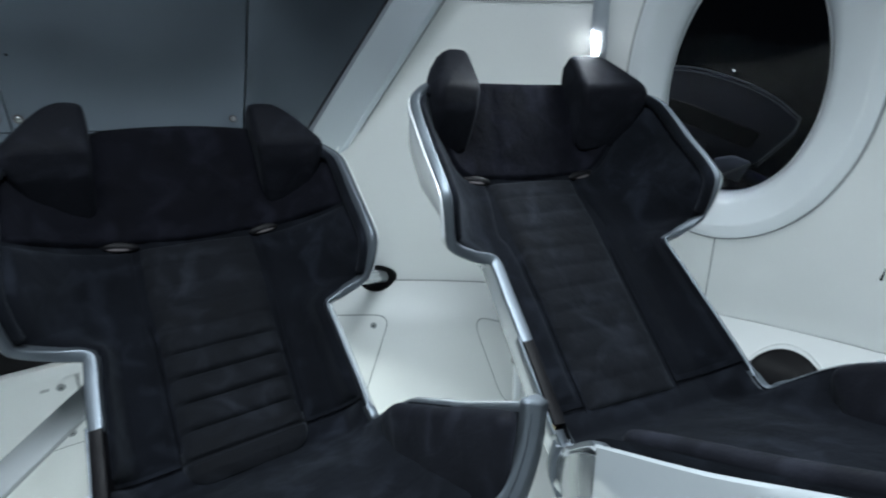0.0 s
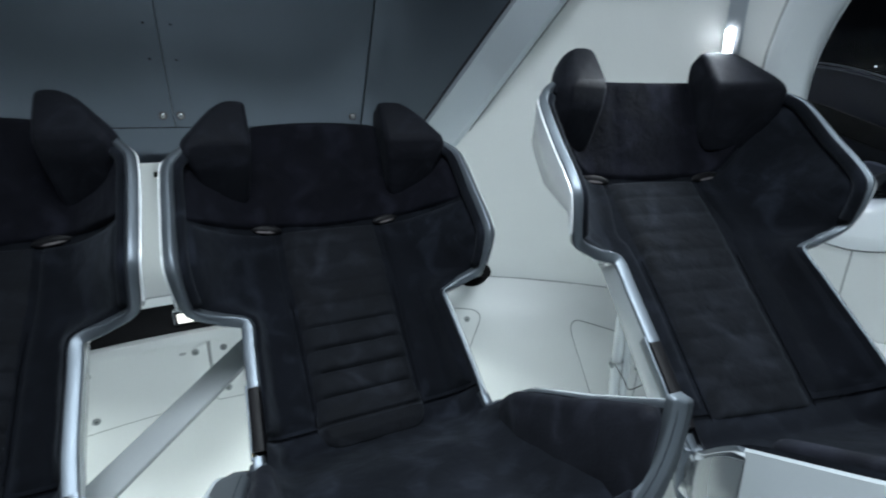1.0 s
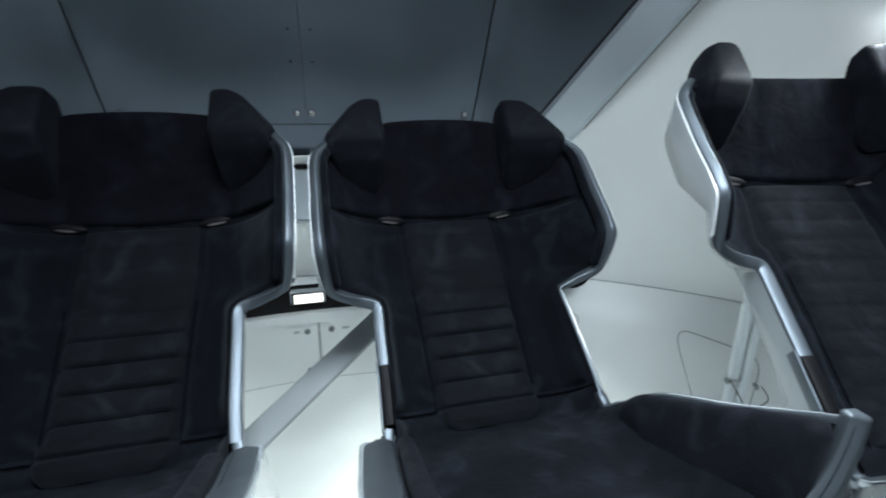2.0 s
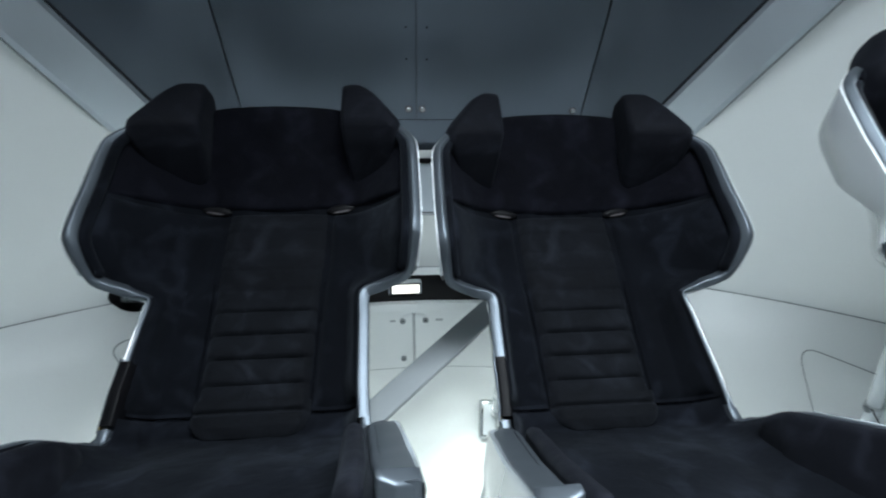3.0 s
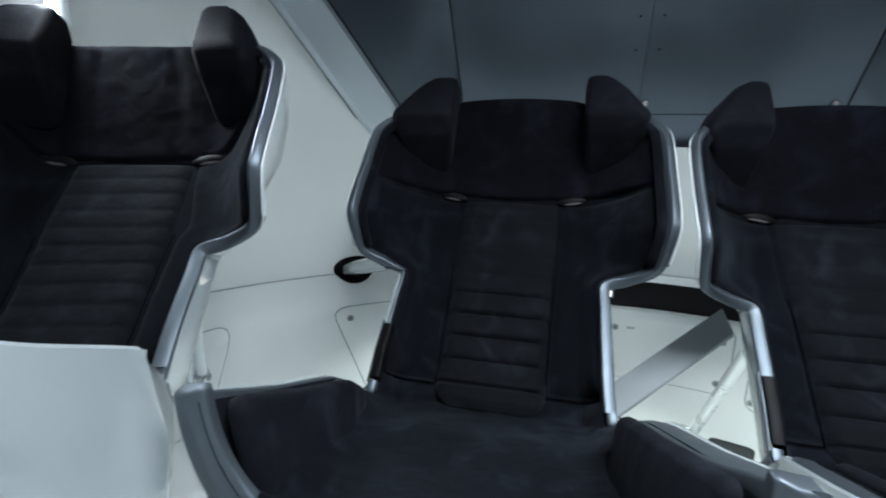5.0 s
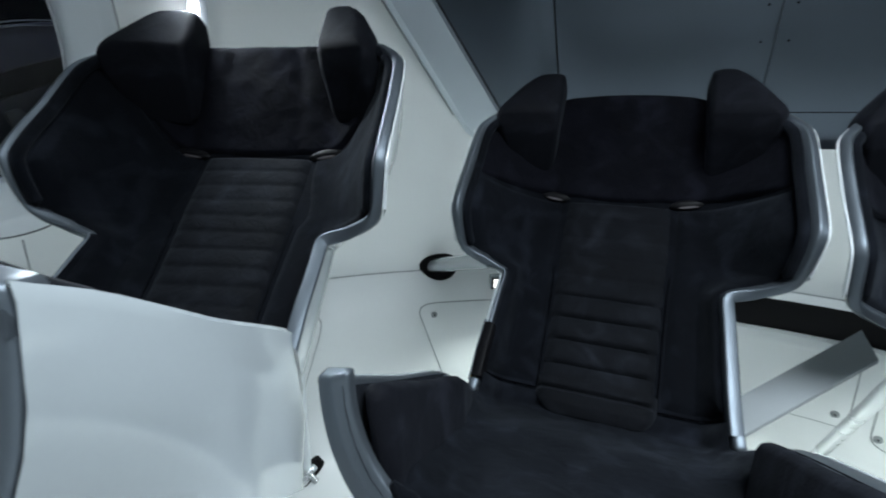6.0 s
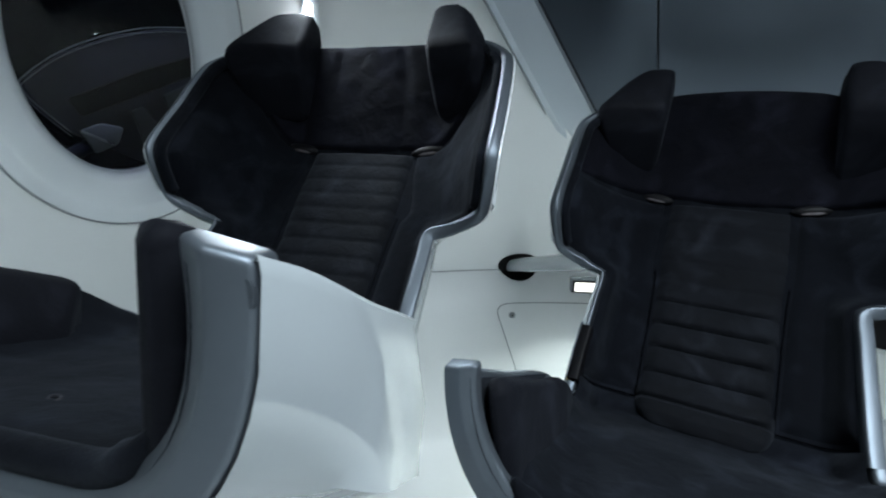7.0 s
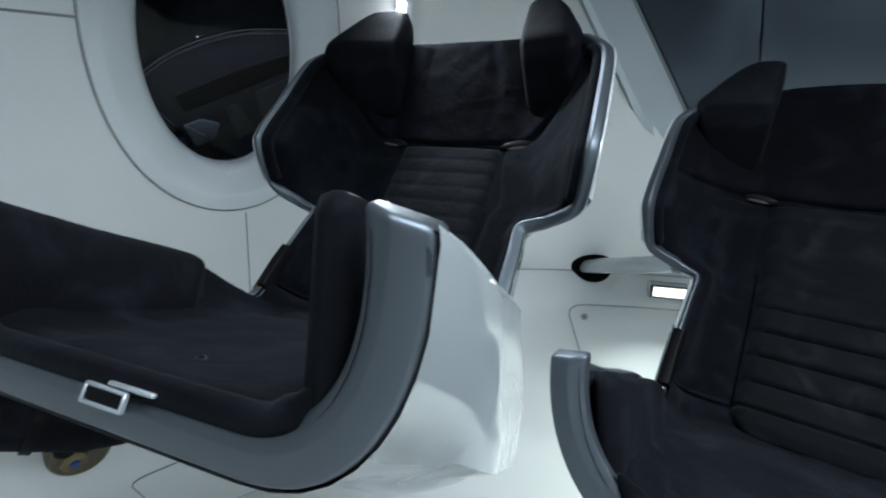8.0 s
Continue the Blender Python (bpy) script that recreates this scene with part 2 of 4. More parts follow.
def dark_plan(z):
    """Plan of the dark panelling at height z: seam and beam corners."""
    y = 1.785 - 0.29 * (z - 1.2)
    sx = 0.615 + 0.09 * (z - 1.2)
    bx, by = 0.81 + 0.38 * (z - 1.2), 1.63 - 1.03 * (z - 1.2)
    ox, oy = 0.925 + 0.31 * (z - 1.2), 1.47 - 1.0 * (z - 1.2)
    return y, sx, bx, by, ox, oy


def build_dark():
    wall = thing("wall_panels", "dark grey metal panels leaning over the seats", "wall", kind="structure")
    zs = list(np.linspace(1.19, 2.4, 14))
    gap, slit = 0.0030, 0.0014

    def panel(name, f, za, zb, mt=DARK, n=12):
        zz = np.linspace(za, zb, 14)
        bm = bmesh.new()
        fr = [[f(z, u) for u in np.linspace(0, 1, n)] for z in zz]
        grid(fr, bm=bm)
        grid([[p + Vector((0, 0.02, 0)) for p in r] for r in fr], bm=bm)
        for r in (fr[0], fr[-1]):
            grid([r, [p + Vector((0, 0.02, 0)) for p in r]], bm=bm)
        for j in (0, -1):
            grid([[r[j] for r in fr], [r[j] + Vector((0, 0.02, 0)) for r in fr]], bm=bm)
        bmesh.ops.remove_doubles(bm, verts=bm.verts, dist=1e-5)
        return part(name, bm, mt, wall, angle=30)

    for s in (-1, 1):
        def mid(z, u, s=s):
            y, sx, *_ = dark_plan(z)
            return Vector((CX + s * (slit + u * (sx - slit - gap)), y, z))

        def side(z, u, s=s):
            y, sx, bx, by, _, _ = dark_plan(z)
            x = sx + gap + u * (bx - sx - gap)
            return Vector((CX + s * x, y + (by - y) * u ** 1.6, z))
        panel("panel", mid, 1.19, 2.4)
        panel("panel", side, 1.0, 2.4)

        def low(z, u, s=s):
            y, sx, *_ = dark_plan(z)
            return Vector((CX + s * u * (sx - gap), y - 0.002, z))
        panel("lower_panel", low, 1.06, 1.187)
        # beam
        rows = []
        for z in np.linspace(0.85, 2.4, 22):
            _, _, bx, by, ox, oy = dark_plan(z)
            a, b = Vector((CX + s * bx, by, z)), Vector((CX + s * ox, oy, z))
            inn = Vector((-s * 0.5, -0.85, 0)) * 0.035
            out = Vector((s * 0.6, 0.8, 0)) * 0.05
            rows.append([a + out, a, a + inn * 0.7, a + inn + (b - a) * 0.1, a.lerp(b, 0.5) + inn, b + inn + (a - b) * 0.1, b + inn * 0.6, b, b + out])
        part("beam", grid(rows), BEAM, wall, "pale silver diagonal beam", angle=30)
        edge_line = []
        for z in np.linspace(0.95, 2.4, 22):
            _, _, bx, by, ox, oy = dark_plan(z)
            b = Vector((CX + s * ox, oy, z))
            edge_line.append(b + Vector((-s * 0.5, -0.85, 0)) * 0.010 + Vector((s * 0.004, -0.002, 0)))
        part("edge_joint", tube(edge_line, 0.0025, 6), GROOVE, wall)
        # dark gasket beside the beam
        rows = []
        for z in np.linspace(0.95, 2.4, 22):
            _, _, bx, by, ox, oy = dark_plan(z)
            c = Vector((CX + s * (bx - 0.006), by - 0.012, z))
            rows.append(c)
        part("gasket", tube(rows, 0.010, 12), RUBBER, wall, "dark rubber gasket")
    # closing strip behind
    bm = bmesh.new()
    rows = []
    for z in zs[:1] + zs:
        y, sx, bx, by, ox, oy = dark_plan(z)
        rows.append([Vector((CX - ox - 0.1, oy + 0.2, z)), Vector((CX - sx, y + 0.1, z)), Vector((CX + sx, y + 0.1, z)), Vector((CX + ox + 0.1, oy + 0.2, z))])
    part("backing", grid(rows, bm=bm), RUBBER, wall)
    return wall


build_walls()
build_dark()


def build_window(side, number):
    w = thing("window_%d" % number, "large oval window with a wide white frame", "window", kind="structure")

    def ring(fa, fz, depth):
        pts = []
        for q in range(96):
            a = 2 * math.pi * q / 96
            ph, z = WIN_PHI[side] + fa * WIN_A * math.cos(a), WIN_H[side] + fz * WIN_B * math.sin(a)
            pts.append(polar(side * ph, wall_r(z) + depth, z))
        return pts
    rows = [ring(1.62, 1.47, 0.012), ring(1.62, 1.47, -0.004), ring(1.60, 1.46, -0.012), ring(1.45, 1.33, -0.014), ring(1.40, 1.29, -0.008), ring(1.10, 1.09, 0.03), ring(1.03, 1.03, 0.05), ring(1.0, 1.0, 0.07), ring(1.0, 1.0, 0.16)]
    part("window_frame", grid(rows, close_u=True), FRAME, w, angle=35)
    bm = bmesh.new()
    c = polar(side * WIN_PHI[side], wall_r(WIN_H[side]) + 0.12, WIN_H[side])
    o = ring(1.01, 1.01, 0.12)
    vo, vc = [bm.verts.new(p) for p in o], bm.verts.new(c)
    for q in range(96):
        bm.faces.new((vo[q], vo[(q + 1) % 96], vc))
    part("pane", bm, GLASS, w)
    part("retaining_ring", tube(ring(1.01, 1.01, 0.115) + ring(1.01, 1.01, 0.115)[:1], 0.005, 8, caps=False), FRAME, w, "thin white retaining ring")
    return w


GLASS = bpy.data.materials.new("tinted_window_glass")
GLASS.use_nodes = True
gb = GLASS.node_tree.nodes["Principled BSDF"]
gb.inputs["Base Color"].default_value = (0.55, 0.6, 0.66, 1)
gb.inputs["Roughness"].default_value = 0.02
gb.inputs["Transmission Weight"].default_value = 1.0
gb.inputs["IOR"].default_value = 1.05
gb.inputs["Coat Weight"].default_value = 0.25
gb.inputs["Coat Roughness"].default_value = 0.02
build_window(1, 1)
build_window(-1, 2)


def build_outside(side):
    """Window reflection built as shapes beyond it; x runs towards the capsule's rear."""
    rise = 0.0 if side > 0 else 0.10
    base = polar(side * WIN_PHI[side], 3.1, 1.28 + rise)
    turn = pose(*base, 0, 0, -side * WIN_PHI[side])
    ob = thing("reflected_shapes", "dark grey panel with a pale edge, standing in for a reflection", "machine")

    def slab(shape, y0, y1, bevel):
        bm = hull([(side * x, y, z) for x, z in shape for y in (y0, y1)], bevel, 2)
        bm.transform(turn)
        return bm
    shape = [(-0.70, 0.175), (-0.33, 0.158), (-0.125, 0.113), (0.08, 0.024), (0.225, -0.085), (0.242, -0.125), (0.215, -0.19), (0.11, -0.32), (-0.20, -0.50), (-0.70, -0.50)]
    part("panel", slab(shape, 0.0, 0.06, 0.01), OUTSIDE, ob)
    # arm added only to join these shapes to the capsule
    foot = polar(side * (WIN_PHI[side] + 17), wall_r(0.9) + 0.035, 0.9)
    root = turn @ Vector((side * 0.05, 0.03, -0.38))
    part("arm", tube([root, foot.lerp(root, 0.4) + Vector((0, 0, -0.05)), foot], 0.03, 10), OUTSIDE, ob)
    for inset, r in ((0.004, 0.0028), (-0.016, 0.0016)):
        rail = [turn @ Vector((side * x, -0.008, z + inset)) for x, z in shape[:8]]
        part("edge", tube(spline(rail, 60), r, 6), STRAP, ob, "pale panel edge")
    part("cowl", slab([(0.10, -0.17), (-0.20, -0.04), (-0.50, 0.06), (-0.50, -0.02), (-0.25, -0.11), (0.06, -0.25)], -0.10, -0.04, 0.015), BLACK, ob, "matt black piece of the reflection")
    part("bracket", slab([(0.08, -0.30), (0.0, -0.27), (-0.08, -0.29), (-0.05, -0.36), (0.04, -0.40)], -0.20, -0.14, 0.012), STRAP, ob, "pale grey piece of the reflection")
    part("clip", slab([(-0.12, -0.22), (-0.17, -0.20), (-0.24, -0.33), (-0.15, -0.38)], -0.17, -0.13, 0.010), POCKET, ob, "small grey piece of the reflection")
    part("cover", slab([(-0.26, -0.15), (-0.46, -0.06), (-0.50, -0.30), (-0.30, -0.34)], -0.14, -0.11, 0.010), POCKET, ob, "flat grey piece of the reflection")
    part("rod", tube([turn @ Vector((side * x, -0.22, z)) for x, z in ((0.075, -0.30), (-0.03, -0.36))], 0.006, 8), STEEL, ob, "bright streak of the reflection")
    bm = bmesh.new()
    bmesh.ops.create_icosphere(bm, subdivisions=2, radius=0.0025)
    bm.transform(turn @ Matrix.Translation((side * -0.07, 0.3, 0.14)))
    part("far_lamp", bm, LAMP, ob)


OUTSIDE = mat("dark_reflected_panel", (0.024, 0.028, 0.046), 0.5, vary=0.1, scale=3)
build_outside(1)
build_outside(-1)

# ---- seats ----
# stations from the front of the pan to the top of the head panel:
# middle (y, z), edge (half width, y, z), flat half width, roundness of the side (1 scoop, 0 slanting wing)
STATIONS = [
    (-0.456, 0.156, 0.270, -0.456, 0.316, 0.150, 1.0),
    (-0.310, 0.108, 0.266, -0.312, 0.238, 0.150, 1.0),
    (-0.150, 0.060, 0.256, -0.152, 0.155, 0.155, 1.0),
    (-0.050, 0.018, 0.240, -0.080, 0.088, 0.165, 1.0),
    (0.020, 0.004, 0.231, -0.045, 0.063, 0.175, 0.8),
    (0.090, 0.064, 0.228, 0.030, 0.125, 0.180, 0.7),
    (0.190, 0.156, 0.226, 0.130, 0.203, 0.180, 0.7),
    (0.250, 0.211, 0.227, 0.178, 0.241, 0.180, 0.6),
    (0.280, 0.238, 0.272, 0.180, 0.256, 0.180, 0.4),
    (0.305, 0.261, 0.325, 0.166, 0.290, 0.180, 0.3),
    (0.360, 0.310, 0.341, 0.151, 0.388, 0.165, 0.2),
    (0.424, 0.372, 0.343, 0.245, 0.477, 0.160, 0.2),
    (0.455, 0.450, 0.338, 0.335, 0.560, 0.165, 0.3),
    (0.482, 0.535, 0.285, 0.405, 0.598, 0.165, 0.4),
    (0.510, 0.618, 0.205, 0.480, 0.614, 0.140, 0.5),
]


class Form:
    """The inner form of one seat. ext shifts the pan against the back (y, z)."""

    def __init__(self, ext, slew=0.0, bow=0.014):
        self.slew, self.bow = slew, bow
        w = [1, 1, 1, 1, 1, 0.72, 0.2] + [0] * 8
        far = ext[2] if len(ext) > 2 else 0.0
        self.st = [tuple(v + (ext[0] if i in (0, 3) else ext[1] if i in (1, 4) else 0) * w[n] for i, v in enumerate(s)) for n, s in enumerate(STATIONS)]
        for n, f in ((0, 1.0), (1, 0.5)):
            a = list(self.st[n])
            a[0], a[1], a[3], a[4] = a[0] - 0.86 * far * f, a[1] + 0.36 * far * f, a[3] - 0.86 * far * f, a[4] + 0.5 * far * f
            self.st[n] = tuple(a)

    def mix(self, k):
        j = max(0, min(int(k), len(self.st) - 2))
        t = k - j
        p0, p1, p2, p3 = self.st[max(j - 1, 0)], self.st[j], self.st[j + 1], self.st[min(j + 2, len(self.st) - 1)]
        soft = 0.65
        out = []
        for a, b, c, d in zip(p0, p1, p2, p3):
            m1, m2 = soft * (c - a) / 2, soft * (d - b) / 2
            out.append((2 * t ** 3 - 3 * t * t + 1) * b + (t ** 3 - 2 * t * t + t) * m1 + (3 * t * t - 2 * t ** 3) * c + (t ** 3 - t * t) * m2)
        return out

    def at(self, k, u, inset=0.0):
        """A point of the form: u from -1 (edge) through 0 (middle) to 1."""
        cy, cz, hw, ry, rz, flat, rnd = self.mix(k)
        hw -= inset
        flat = min(flat, hw - 0.01)
        a = abs(u)
        if a < 0.5:
            x, f = flat * a / 0.5, 0.0
        else:
            s = (a - 0.5) / 0.5
            th = s * math.pi / 2
            x = flat + (hw - flat) * (rnd * math.sin(th) ** 0.9 + (1 - rnd) * s)
            f = rnd * (1 - math.cos(th)) + (1 - rnd) * s ** 1.45
        y = cy + (ry - cy) * f
        aside = self.slew * max(0.0, 0.02 - y) / 0.476
        bow = self.bow * step(13.0, 14.0, k) * max(0.0, 1 - (u / 0.72) ** 2)
        return Vector(((math.copysign(x, u) if u else 0.0) + aside, y, cz + (rz - cz) * f + bow))

    def normal(self, k, u, inset=0.0):
        e = 0.02
        a = self.at(min(k + e, 14), u, inset) - self.at(max(k - e, 0), u, inset)
        b = self.at(k, min(u + e, 1), inset) - self.at(k, max(u - e, -1), inset)
        return b.cross(a).normalized()

    def edge(self, k, s):
        """Frame of the edge on side s: point, outward, upward."""
        p = self.at(k, s)
        t = (self.at(min(k + 0.05, 14), s) - self.at(max(k - 0.05, 0), s)).normalized()
        d = (p - self.at(k, s * 0.93)).normalized()
        o = t.cross(d).normalized()
        if o.x * s < 0:
            o = -o
        d = (d - t * d.dot(t)).normalized()
        f = step(0.0, 1.5, k)
        d = (d * f + Vector((0, 0, 1)) * (1 - f)).normalized()
        o = (o * f + Vector((s, 0, 0)) * (1 - f)).normalized()
        return p, o, d


def step(a, b, x):
    t = max(0.0, min(1.0, (x - a) / (b - a)))
    return t * t * (3 - 2 * t)


def band_width(k):
    """Half width of the silver trim."""
    return 0.0150 - 0.0032 * step(1.5, 4.0, k) - 0.0024 * step(7.4, 8.6, k)


def band_out(k, slim=False):
    """Outer half of the trim: broad round the pan's front, slim on an outer arm."""
    return band_width(k) + (-0.006 if slim else 0.0135) * (1 - step(1.84, 2.0, k))


def sweep(frames, section):
    """A bar through frames (point, outward, upward); section: loop of (out, up), or a function of the index."""
    bm = bmesh.new()
    rings = []
    for i, (p, o, d) in enumerate(frames):
        sec = section(i) if callable(section) else section
        rings.append([bm.verts.new(p + o * x + d * y) for x, y in sec])
    for a, b in zip(rings, rings[1:]):
        for j in range(len(a)):
            q = (j + 1) % len(a)
            bm.faces.new((a[j], a[q], b[q], b[j]))
    bm.faces.new(rings[0])
    bm.faces.new(rings[-1][::-1])
    return bm


def band_section(a, b):
    """Trim with a soft ridge: an inner bevel and a broader outer face."""
    r = (b - a) * 0.5 - 0.15 * (a + b) * 0.5
    return [(-a, -0.016), (b, -0.026), (b, -0.008), (b - 0.0015, -0.005), (b - 0.004, -0.003), (r + 0.002, 0.003), (r, 0.0035), (r - 0.002, 0.003), (-a + 0.003, -0.002), (-a + 0.001, -0.0035), (-a, -0.006)]


def rounded(x0, x1, y0, y1, r=0.004):
    out = []
    for cx, cy, a0 in ((x1 - r, y1 - r, 0), (x0 + r, y1 - r, 90), (x0 + r, y0 + r, 180), (x1 - r, y0 + r, 270)):
        for a in (0, 45, 90):
            t = radians(a0 + a)
            out.append((cx + r * math.cos(t), cy + r * math.sin(t)))
    return out


def lumbar_flap(form, half, length, r=0.042):
    """The rounded pillow that ends the quilted panel, hanging over the crease of the seat."""
    foot, x = form.at(3.88, 0), Vector((1, 0, 0))
    up = (form.at(5.4, 0) - form.at(4.6, 0)).normalized()
    n = x.cross(up).normalized()
    rows = []
    for i in range(41):
        s = length * (i / 40) ** 1.3
        w = half - r + math.sqrt(max(0.0, r * r - max(0.0, r - s) ** 2))
        row = []
        for j in range(25):
            b = -1 + j / 12
            h = 0.017 + 0.013 * (1 - abs(b) ** 10) * math.sqrt(min(1.0, s / 0.022)) * (1 - 0.45 * step(0.7, 1.0, s / length))
            h -= 0.010 * math.exp(-((s - 0.050) / 0.0045) ** 2)
            if i == 0 or j in (0, 24):
                h = -0.004
            row.append(foot + up * s + x * (w * b) + n * h)
        rows.append(row)
    return grid(rows)


def slanted(slope, out, *sides):
    """A rounded section whose top falls inwards from its outer edge."""
    return [(x, y - slope * (out - x)) for x, y in rounded(*sides)]


def pad(form, k0, k1, u0, u1, high, n=24, m=16, inset=0.008, sink=0.006, profile=None, power=6, wrinkle=0.0, along=None, lag=0.0):
    """A padded piece over part of the form; u0 and u1 may be functions of k."""
    rows = []
    for i in range(n + 1):
        a = i / n
        k = along(a) if along else k0 + (k1 - k0) * a
        row = []
        for j in range(m + 1):
            b = j / m
            ua = u0(k) if callable(u0) else u0
            ub = u1(k) if callable(u1) else u1
            u = (ua + (ub - ua) * b)
            h = high * (1 - abs(2 * a - 1) ** (110 if along else power * 2)) * (1 - abs(2 * b - 1) ** power)
            if profile:
                h += profile(a, b)
            kk = k + lag * (1 - a) * step(0.55, 0.85, abs(u))
            p = form.at(kk, u, inset)
            if wrinkle:
                h += wrinkle * noise.noise(p * 14.0) + wrinkle * 0.6 * noise.noise(p * 37.0)
            if i in (0, n) or j in (0, m):
                h = -sink
            row.append(p + form.normal(kk, u, inset) * h)
        rows.append(row)
    return grid(rows)


def cushion(form, place, high, n=24, m=24, inset=0.008, sink=0.006, power=10, wrinkle=0.0, fold=None):
    """A padded piece; place gives the station and the side (k, u) for a and b from 0 to 1."""
    rows = []
    for i in range(n + 1):
        a = i / n
        row = []
        for j in range(m + 1):
            b = j / m
            k, u = place(a, b)
            p = form.at(k, u, inset)
            h = high * (1 - abs(2 * a - 1) ** (power * 2)) * (1 - abs(2 * b - 1) ** power)
            if fold:
                h += fold(a, b)
            h += wrinkle * noise.noise(p * 14.0) + wrinkle * 0.6 * noise.noise(p * 37.0)
            if i in (0, n) or j in (0, m):
                h = -sink
            row.append(p + form.normal(k, u, inset) * h)
        rows.append(row)
    return grid(rows)


def arm_slab(form, s, k0, k1, thick, top, peak, tilt=0.0, off=0.021):
    """An upright cushion standing inside one arm of the pan, a little off its trim."""
    bm, rings, n = bmesh.new(), [], 34
    for i in range(n + 1):
        a = i / n
        k = k0 + (k1 - k0) * a
        p, o, d = form.edge(k, s)
        end = math.sqrt(max(0.0, 1 - (1 - min(1.0, a / 0.07)) ** 2)) * (1 - step(0.68, 1.0, a))
        t = thick * (0.25 + 0.75 * end)
        up = top + peak * (1 - step(0.02, 0.45, a)) - 0.022 * (1 - end) - 0.055 * step(0.72, 1.0, a)
        c = -off - thick / 2
        ring = []
        for x, y in rounded(c - t / 2, c + t / 2, -0.17, up, t * 0.44):
            q = p + o * (x - tilt * max(0.0, up - y)) + d * y
            w = 0.0016 * noise.noise(q * 17.0) + 0.0014 * noise.noise(q * 41.0)
            ring.append(bm.verts.new(q + o * w + d * w * 0.6))
        rings.append(ring)
    for a, b in zip(rings, rings[1:]):
        for j in range(len(a)):
            q = (j + 1) % len(a)
            bm.faces.new((a[j], a[q], b[q], b[j]))
    bm.faces.new(rings[0])
    bm.faces.new(rings[-1][::-1])
    return bm


def even(form, k0, k1, n=200):
    """Station numbers at even distances along the middle line."""
    ks = [k0 + (k1 - k0) * i / n for i in range(n + 1)]
    ps = [form.at(k, 0) for k in ks]
    run = [0.0]
    for a, b in zip(ps, ps[1:]):
        run.append(run[-1] + (b - a).length)
    return lambda a: float(np.interp(a * run[-1], run, ks))


def build_seat(ext, flare=0.0, loop=False, slew=0.0, bow=0.014, thin=0, thick=0, outer=1, cut=1.99):
    form = Form(ext, slew, bow)
    side_seat = thin == 0
    seat = thing("seat", "reclined black suede capsule seat in a white shell with silver trim", "seat", "row of capsule seats")
    ks = [i / 6 for i in range(84 + 1)]
    us = [-1 + i / 20 for i in range(41)]
    # white shell: a lip outside the trim, then the outer skin
    def skin(k, u):
        """Distance of the outer skin from the form."""
        low = step(0.02, 0.45, 1 - abs(u))
        f = step(0.0, 0.9, k)
        pan = (0.032 + 0.006 * low) * (1 - f) + (0.036 + 0.012 * low + 0.062 * low * step(0.8, 2.3, k)) * f
        back = 0.013 + 0.018 * low
        g = step(cut - 0.006, cut + 0.006, k)
        if u * thin < 0:
            pan = pan * 0.42
        return pan * (1 - g) + back * g
    bm = bmesh.new()
    rows = []
    for k in [0.10 + 0.1 * i for i in range(16)] + [cut + d for d in (-0.12, -0.07, -0.03, -0.009, -0.003, 0.003, 0.009, 0.05, 0.1)] + [2.15, 2.2, 2.3, 2.4, 2.50, 2.55, 2.6, 2.7, 2.8] + [i / 10 for i in range(29, 141)]:
        row = [form.at(k, u) - form.normal(k, u) * skin(k, u) for u in us]
        square = step(0.1, 1.7, k) * (1 - step(cut - 0.006, cut + 0.006, k))
        if square > 0:            # the pan's sides grow flat and upright towards the back
            _, cz, hw, _, rz, _, _ = form.mix(k)
            mid_x, mid_z = row[20].x, row[20].z - 0.10
            for j, u in enumerate(us):
                a, q = abs(u), row[j]
                if a >= 0.7:
                    x, z = hw + (0.018 if u * thin < 0 else 0.041), rz - 0.012 - (1 - a) / 0.3 * 0.182
                else:
                    x, z = (hw + (0.018 if u * thin < 0 else 0.041)) * min(1.0, 0.02 + 1.3 * a), mid_z + (rz - 0.194 - mid_z) * (a / 0.7) ** 3
                if 0.55 < a < 0.97:
                    dent = step(0.9, 1.7, k) * step(0.55, 0.7, a) * (1 - step(0.86, 0.97, a))
                    x += 0.020 * dent * (abs(noise.noise(Vector((k * 2.3, a * 9.0, 1.7 + math.copysign(3.0, u))))) - 0.25)
                to = Vector((mid_x + math.copysign(x, u) if u else mid_x, q.y, min(z, q.z + 0.03)))
                row[j] = q.lerp(to, square)
        ends = []
        for s in (-1, 1):
            p, o, d = form.edge(k, s)
            w, g = band_out(k, s * thin < 0), skin(k, s)
            lip = -0.006 + 0.0075 * (1 - step(cut - 0.006, cut + 0.006, k)) + 0.005 * (1 - step(0.1, 1.2, k)) + 0.005 * step(0.1, 0.5, k) * side_seat * (s != outer) * (1 - step(cut - 0.006, cut + 0.006, k))
            ends.append([p + o * (w * 0.4) - d * 0.012, p + o * (w + 0.001) + d * lip, p + o * (w * 0.5 + g * 0.5) + d * (lip + 0.002), p + o * (g * 0.97) + d * (lip - 0.001), p + o * g + d * (lip - 0.009)])
        rows.append(ends[0] + row[2:-2] + ends[1][::-1])
    grid(rows, bm=bm)
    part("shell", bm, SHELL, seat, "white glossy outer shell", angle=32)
    def clear(k, s, p):
        """Moves a point out of the padded form to just behind it."""
        for _ in range(2):
            near = min(((k + i * 0.15, s * (0.45 + 0.05 * j)) for i in range(-7, 8) for j in range(12)), key=lambda q: (form.at(min(q[0], 14), q[1]) - p).length)
            n = form.normal(min(near[0], 13.9), near[1])
